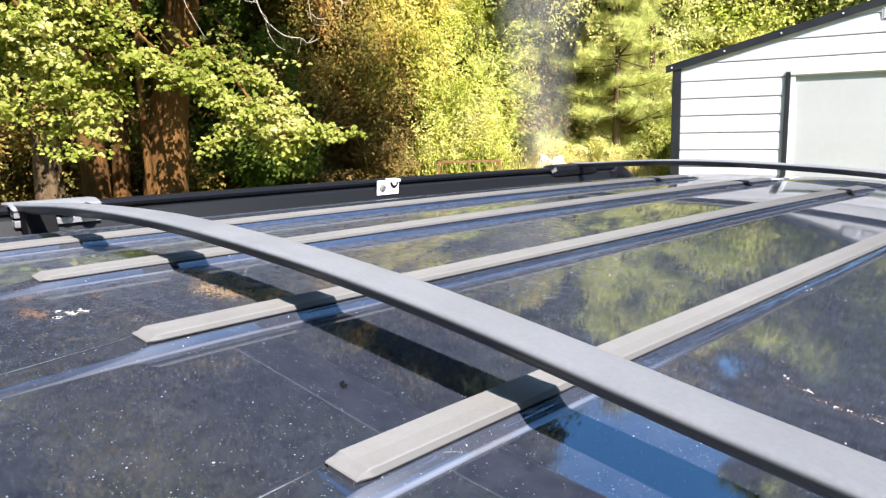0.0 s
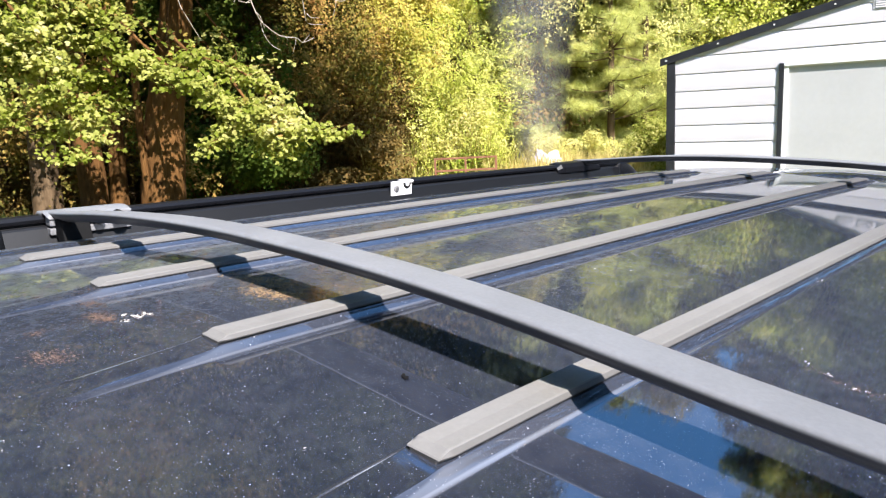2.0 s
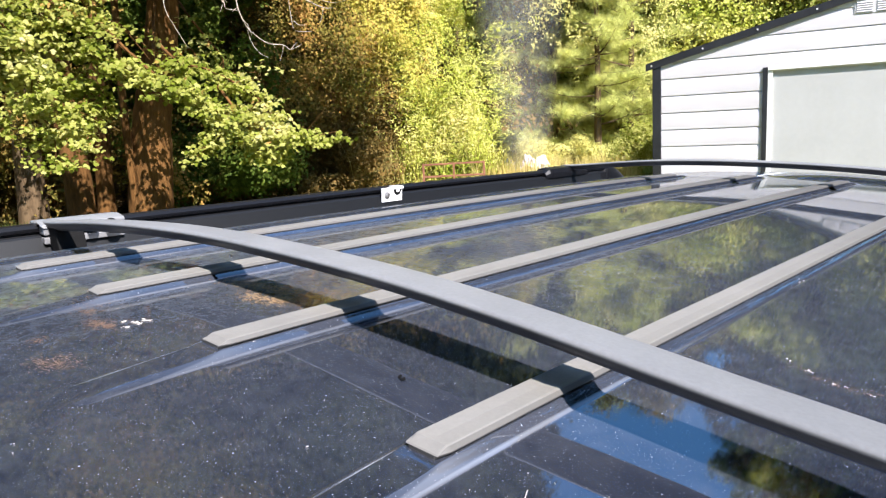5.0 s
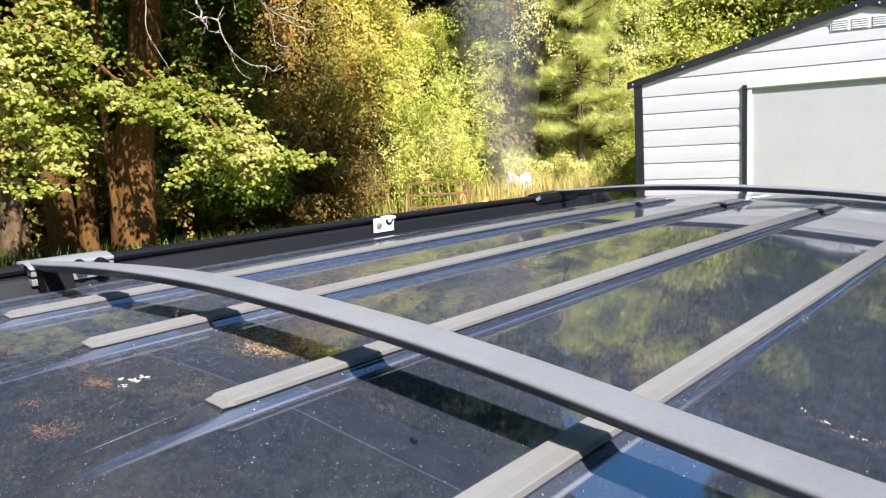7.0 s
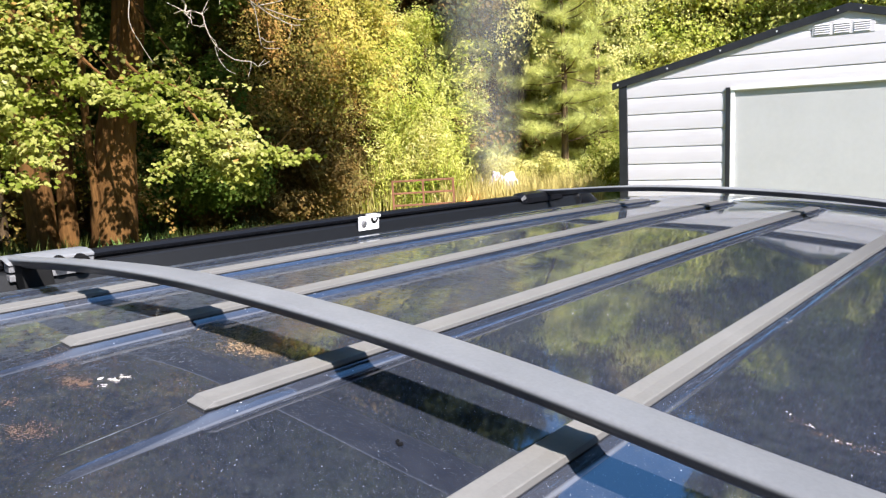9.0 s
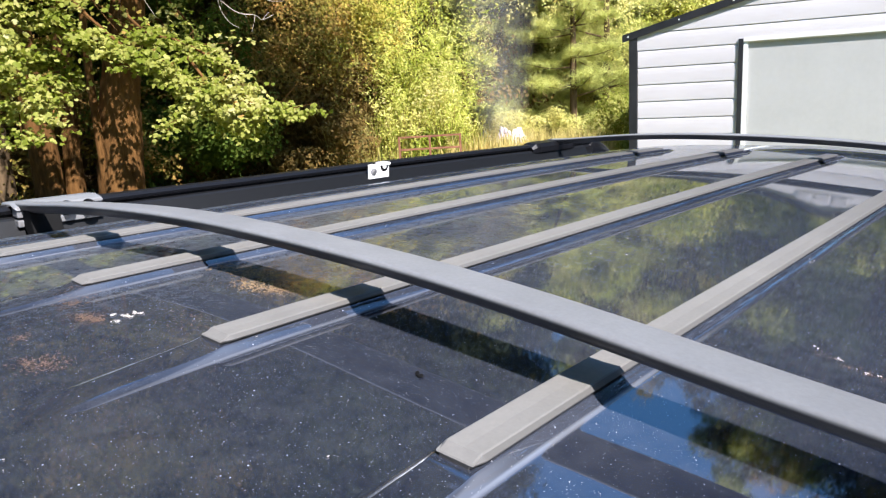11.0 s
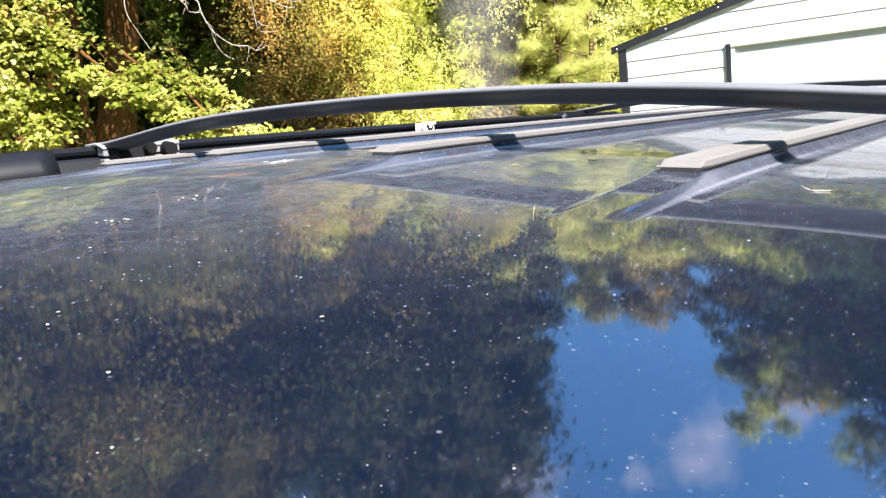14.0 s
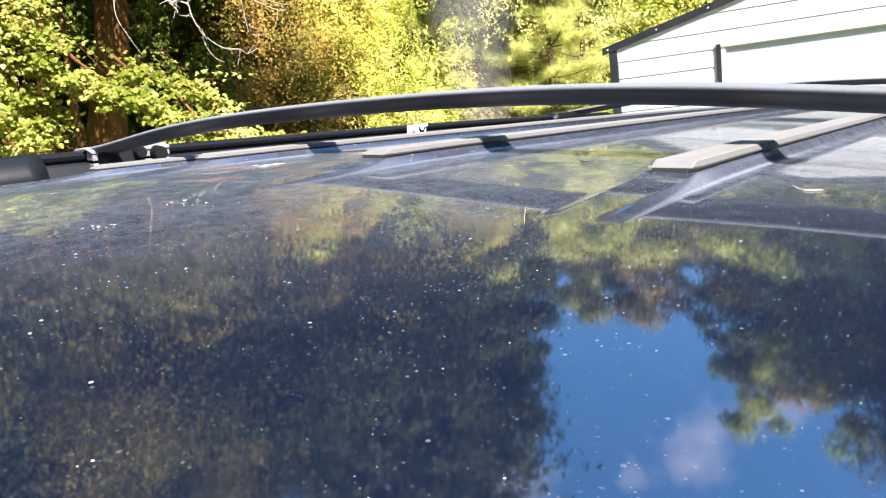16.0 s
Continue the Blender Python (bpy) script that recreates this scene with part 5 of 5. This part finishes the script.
build_yucca()


def build_twigs():
    tree = thing("bare_branch", "pale bare branch hanging down from a dead limb", "branch")
    # each run: across and up, in a slanting sheet beyond the rail
    first = [[(4.40, 4.6), (4.57, 3.79), (4.61, 3.49), (4.67, 3.40), (4.65, 3.30), (4.74, 3.34), (4.88, 3.31), (4.91, 3.20), (4.96, 3.07), (5.05, 2.93), (5.28, 2.78), (5.55, 2.77), (5.69, 2.72), (5.90, 2.80)],
             [(4.65, 3.30), (4.72, 3.23), (4.74, 3.17), (4.89, 3.16)], [(4.65, 3.30), (4.55, 3.35), (4.42, 3.40)], [(4.65, 3.30), (4.57, 3.32), (4.47, 3.27)],
             [(5.05, 2.93), (5.10, 2.79), (5.21, 2.66), (5.34, 2.60)], [(4.88, 3.31), (4.95, 3.43), (4.99, 3.50)], [(5.11, 3.95), (5.11, 3.58), (5.12, 3.45)]]
    second = [[(5.10, 4.5), (5.41, 3.83), (5.55, 3.60), (5.77, 3.50), (6.00, 3.40), (6.24, 3.32), (6.40, 3.33)], [(5.66, 3.56), (5.71, 3.36), (5.75, 3.10), (5.80, 2.98), (6.03, 2.98)],
              [(5.77, 3.50), (6.05, 3.44), (6.44, 3.41), (6.76, 3.49)], [(5.72, 3.52), (6.06, 3.62), (6.26, 3.76)], [(5.55, 3.60), (5.59, 3.48), (5.66, 3.41)], [(5.75, 3.10), (5.84, 3.06), (5.99, 3.07)],
              [(3.75, 4.4), (3.90, 3.53), (3.89, 3.12), (4.02, 2.86), (4.17, 2.65)]]
    for k, run in enumerate(first + second):
        main = k in (0, 7)
        pts = [site(-8.2 + 0.05 * math.sin(5 * y + k), y, z) for y, z in run]
        limb("branch" if main else "twig", pts, 0.016 if main else 0.008, 0.004 if main else 0.003, TWIG, tree, 6, 5, 0.35, 40 + k)
        if main:
            for q in range(3, len(pts) - 1):
                e = pts[q] + Vector((0.03, 0.10 * (-1) ** q, 0.10 - 0.16 * (q % 3)))
                limb("twig", [pts[q], pts[q].lerp(e, 0.5) + Vector((0, 0.02, 0.02)), e], 0.005, 0.002, TWIG, tree, 5, 4, 0.3, 60 + q)


build_twigs()


# ---- smoke from a heap smouldering in the weeds ----
def smoke_mat():
    m, t, p, out = nodes_of("thin_smoke")
    sep = t.nodes.new("ShaderNodeSeparateXYZ")
    t.links.new(coords(t, "Generated"), sep.inputs[0])
    turned = t.nodes.new("ShaderNodeMapping")
    turned.inputs["Rotation"].default_value = (0, 0, radians(-36))
    t.links.new(coords(t), turned.inputs[0])
    own = t.nodes.new("ShaderNodeSeparateXYZ")
    t.links.new(turned.outputs[0], own.inputs[0])
    half = math_node(t, "ADD", math_node(t, "MULTIPLY", own.outputs[2], 0.17), 0.50)
    middle = math_node(t, "ADD", own.outputs[0], math_node(t, "MULTIPLY", own.outputs[2], 0.02))
    across = math_node(t, "DIVIDE", math_node(t, "ABSOLUTE", middle), half)
    side = ramp(t, across, [(0.0, (1, 1, 1)), (0.45, (0.6,) * 3), (0.88, (0, 0, 0))])
    rise = ramp(t, sep.outputs[2], [(0.0, (0, 0, 0)), (0.12, (1, 1, 1)), (0.8, (0.8,) * 3), (1.0, (0, 0, 0))])
    puff = ramp(t, noise_tex(t, coords(t, "Object", (1.1, 1.1, 0.5)), 1.2, 5), [(0.32, (0.02,) * 3), (0.72, (0.13,) * 3)])
    a = math_node(t, "MULTIPLY", math_node(t, "MULTIPLY", side, rise), puff)
    tr, df = t.nodes.new("ShaderNodeBsdfTransparent"), t.nodes.new("ShaderNodeBsdfTranslucent")
    d2 = t.nodes.new("ShaderNodeBsdfDiffuse")
    df.inputs[0].default_value = d2.inputs[0].default_value = (0.66, 0.66, 0.63, 1)
    both = t.nodes.new("ShaderNodeMixShader")
    mx = t.nodes.new("ShaderNodeMixShader")
    t.links.new(df.outputs[0], both.inputs[1])
    t.links.new(d2.outputs[0], both.inputs[2])
    t.links.new(a, mx.inputs[0])
    t.links.new(tr.outputs[0], mx.inputs[1])
    t.links.new(both.outputs[0], mx.inputs[2])
    t.links.new(mx.outputs[0], out.inputs[0])
    return m


def build_smoke():
    """Curling sheets of thin smoke, one behind the other."""
    x, y = polar(36.2, 14.6)
    verts, faces = [], []
    nx, nz = 9, 24
    turn = Matrix.Rotation(radians(36), 3, "Z")
    for k in range(5):
        i0 = len(verts)
        for j in range(nz):
            z = 6.2 * j / (nz - 1)
            w = 0.50 + 0.17 * z + 0.15
            drift = -0.02 * z + 0.12 * math.sin(z * 1.3 + k)
            for i in range(nx):
                u = i / (nx - 1) - 0.5
                v = turn @ Vector((2 * u * w + drift, k * 0.22 + 0.18 * math.sin(4 * u + z * 1.1 + k * 1.7), z))
                verts.append((v.x, v.y, v.z))
        for j in range(nz - 1):
            for i in range(nx - 1):
                a = i0 + j * nx + i
                faces.append((a, a + 1, a + nx + 1, a + nx))
    ob = link_mesh("smoke_plume", verts, faces, smoke_mat(), None, "", True)
    ob.location = (x, y, 0.6)
    tagged(ob, "thin grey smoke rising from the weeds", "smoke", "", "stuff")


build_smoke()


def build_fire():
    """Low flames of the smouldering heap beside the gate."""
    b = site(-8.38, 10.62, 0)
    b.z = ground_z(b.x, b.y)
    fire = thing("fire", "small orange fire burning low in the weeds", "fire", at=Matrix.Translation(b))
    m, _, p, _ = nodes_of("flame")
    p.inputs["Base Color"].default_value = (0.5, 0.15, 0.03, 1)
    p.inputs["Emission Color"].default_value = (1.0, 0.30, 0.05, 1)
    p.inputs["Emission Strength"].default_value = 1.6
    rng = random.Random(3)
    for k in range(5):
        x, y, h = rng.uniform(-0.09, 0.09), rng.uniform(-0.06, 0.06), rng.uniform(0.45, 0.72)
        path = [(x, y, 0), (x + 0.02, y, h * 0.4), (x - 0.015, y, h * 0.75), (x + 0.02, y, h)]
        part("flame", tube(bent(path, 4), [0.035 + 0.02 * math.sin(f * 3.1) - 0.034 * f for f in [i / 12 for i in range(13)]], 7), m, fire, "", True)
    ash = bmesh.new()
    bmesh.ops.create_icosphere(ash, subdivisions=3, radius=1.0)
    for v in ash.verts:
        n = 1 + 0.35 * noise.noise(v.co * 2.3)
        v.co = Vector((v.co.x * 0.4 * n, v.co.y * 0.35 * n, max(-0.02, v.co.z * 0.16 * n)))
    part("ash_heap", ash, CRUMB, fire, "grey-brown heap of ash and twigs")


build_fire()


# ---- litter on the car's roof ----
def build_litter():
    rng = np.random.default_rng(9)
    verts, faces = [], []

    def flake(x, y, size, seed_angle, long=1.6):
        z = roof_z(x, y) + 0.0006
        i = len(verts)
        n = 6
        for k in range(n):
            a = 2 * math.pi * k / n
            r = size * rng.uniform(0.6, 1.2)
            px, py = r * long * math.cos(a), r * math.sin(a)
            c, s_ = math.cos(seed_angle), math.sin(seed_angle)
            verts.append(CAR @ Vector((x + px * c - py * s_, y + px * s_ + py * c, z + rng.uniform(0, size * 0.35))))
        verts.append(CAR @ Vector((x, y, z + size * 0.5)))
        for k in range(n):
            faces.append((i + k, i + (k + 1) % n, i + n))

    def strewn(spots, sizes, long):
        for x, y, spread, n in spots:
            for _ in range(n):
                flake(x + rng.normal(0, spread * 0.7), y + rng.normal(0, spread * 0.45), rng.uniform(*sizes), rng.uniform(0, 6.28), long)

    def heap(name, label, category, material, kind="stuff"):
        ob = link_mesh(name, list(verts), list(faces), material)
        tagged(ob, label, category, "", kind)
        verts.clear()
        faces.clear()

    # chips of dried residue
    strewn(((0.124, 0.322, 0.003, 7), (0.103, 0.334, 0.004, 4), (0.146, 0.311, 0.006, 6), (0.166, 0.315, 0.008, 6), (-0.389, -0.171, 0.004, 5), (-0.193, -0.226, 0.006, 8),
            (-0.214, -0.167, 0.012, 10), (-0.05, -0.036, 0.002, 2), (0.06, 0.62, 0.05, 12), (-0.12, 0.5, 0.06, 14), (-0.337, -0.02, 0.004, 6), (-0.338, -0.008, 0.005, 8), (-0.214, 0.027, 0.003, 9)), (0.0002, 0.0009), 2.1)
    strewn(((-0.354, -0.015, 0.004, 8), (-0.343, -0.008, 0.003, 12), (-0.344, 0.0, 0.003, 10), (-0.338, 0.003, 0.002, 6)), (0.0004, 0.0012), 1.9)
    # single white spots
    for x, y in ((-0.059, -0.313), (-0.068, -0.306), (-0.007, -0.319), (0.03, -0.336), (-0.077, -0.250), (0.041, -0.223), (-0.016, -0.108), (0.011, -0.264), (-0.182, -0.169), (-0.472, -0.057), (-0.30, -0.20), (-0.178, -0.155), (-0.145, -0.261), (0.036, -0.048)):
        flake(x, y, rng.uniform(0.00035, 0.0006), rng.uniform(0, 6.28), 1.4)
    heap("roof_litter", "pale flakes lying on the car roof", "litter", FLAKE)
    # fine grit, thickest over the front half
    for k in range(420):
        flake(rng.uniform(-0.95, 0.3), rng.uniform(-0.22, 1.6), rng.uniform(0.00012, 0.0004) * (1.8 if k % 14 == 0 else 1), rng.uniform(0, 6.28), 1.3)
    for _ in range(7000):
        flake(rng.uniform(-0.75, 0.22), rng.uniform(-0.34, 0.36), 0.00006 + 0.00018 * rng.uniform(0, 1) ** 3, rng.uniform(0, 6.28), 1.4)
    heap("roof_grit", "fine pale grit and lint on the car roof", "grit", FLAKE)
    # crumbs of dead leaves
    strewn(((-0.431, -0.015, 0.026, 150), (-0.300, -0.098, 0.014, 150), (-0.287, -0.087, 0.014, 150), (-0.368, -0.032, 0.013, 260), (-0.352, -0.029, 0.008, 110), (-0.238, -0.178, 0.026, 140), (-0.29, 0.02, 0.02, 60), (-0.415, -0.021, 0.008, 60), (-0.36, -0.083, 0.008, 60),
            (0.113, 0.323, 0.007, 26), (0.135, 0.313, 0.007, 30), (0.151, 0.311, 0.008, 30), (0.168, 0.316, 0.008, 22)), (0.00012, 0.0004), 4.5)
    heap("leaf_crumbs", "brown crumbs of dead leaves lying on the car roof", "litter", CRUMB)
    # a drift of golden needles and seed husks caught beside the cross bar
    for x, y, n in ((-0.420, 0.135, 34), (-0.390, 0.136, 44), (-0.365, 0.139, 50), (-0.338, 0.140, 40), (-0.343, 0.108, 30), (-0.317, 0.115, 36), (-0.300, 0.127, 30)):
        strewn(((x, y, 0.018, 4 * n),), (0.0002, 0.0007), 2.6)
        strewn(((x, y, 0.018, 2 * n),), (0.00010, 0.0002), 18.0)
    heap("husk_drift", "golden brown husks and dry needles drifted beside the bar", "litter", HUSK)

    def lint(path, radius, material, name, label):
        pts = [CAR @ Vector((x, y, roof_z(x, y) + radius * 1.5)) for x, y in path]
        curve = bent(pts, 6)
        bm = tube(curve, [radius * (1 - 0.5 * abs(2 * k / (len(curve) - 1) - 1)) for k in range(len(curve))], 5)
        me = bpy.data.meshes.new(name)
        bm.to_mesh(me)
        bm.free()
        me.materials.append(material)
        tagged(new(name, me), label, "litter")

    lint([(0.070, 0.021), (0.078, 0.008), (0.086, 0.013)], 0.0003, FLAKE, "dry_stem", "short pale dry stem lying on the car roof")
    lint([(-0.003, -0.129), (-0.012, -0.115), (-0.022, -0.098)], 0.00012, STRAW, "dry_stem", "thin straw-coloured stem lying on the car roof")
    for k in range(6):
        flake(-0.083 + rng.normal(0, 0.0016), 0.072 + rng.normal(0, 0.0012), 0.0014, rng.uniform(0, 6.28), 1.7)
    heap("dark_lump", "small black lump of dirt on the car roof", "dirt", RUBBER, "")


build_litter()
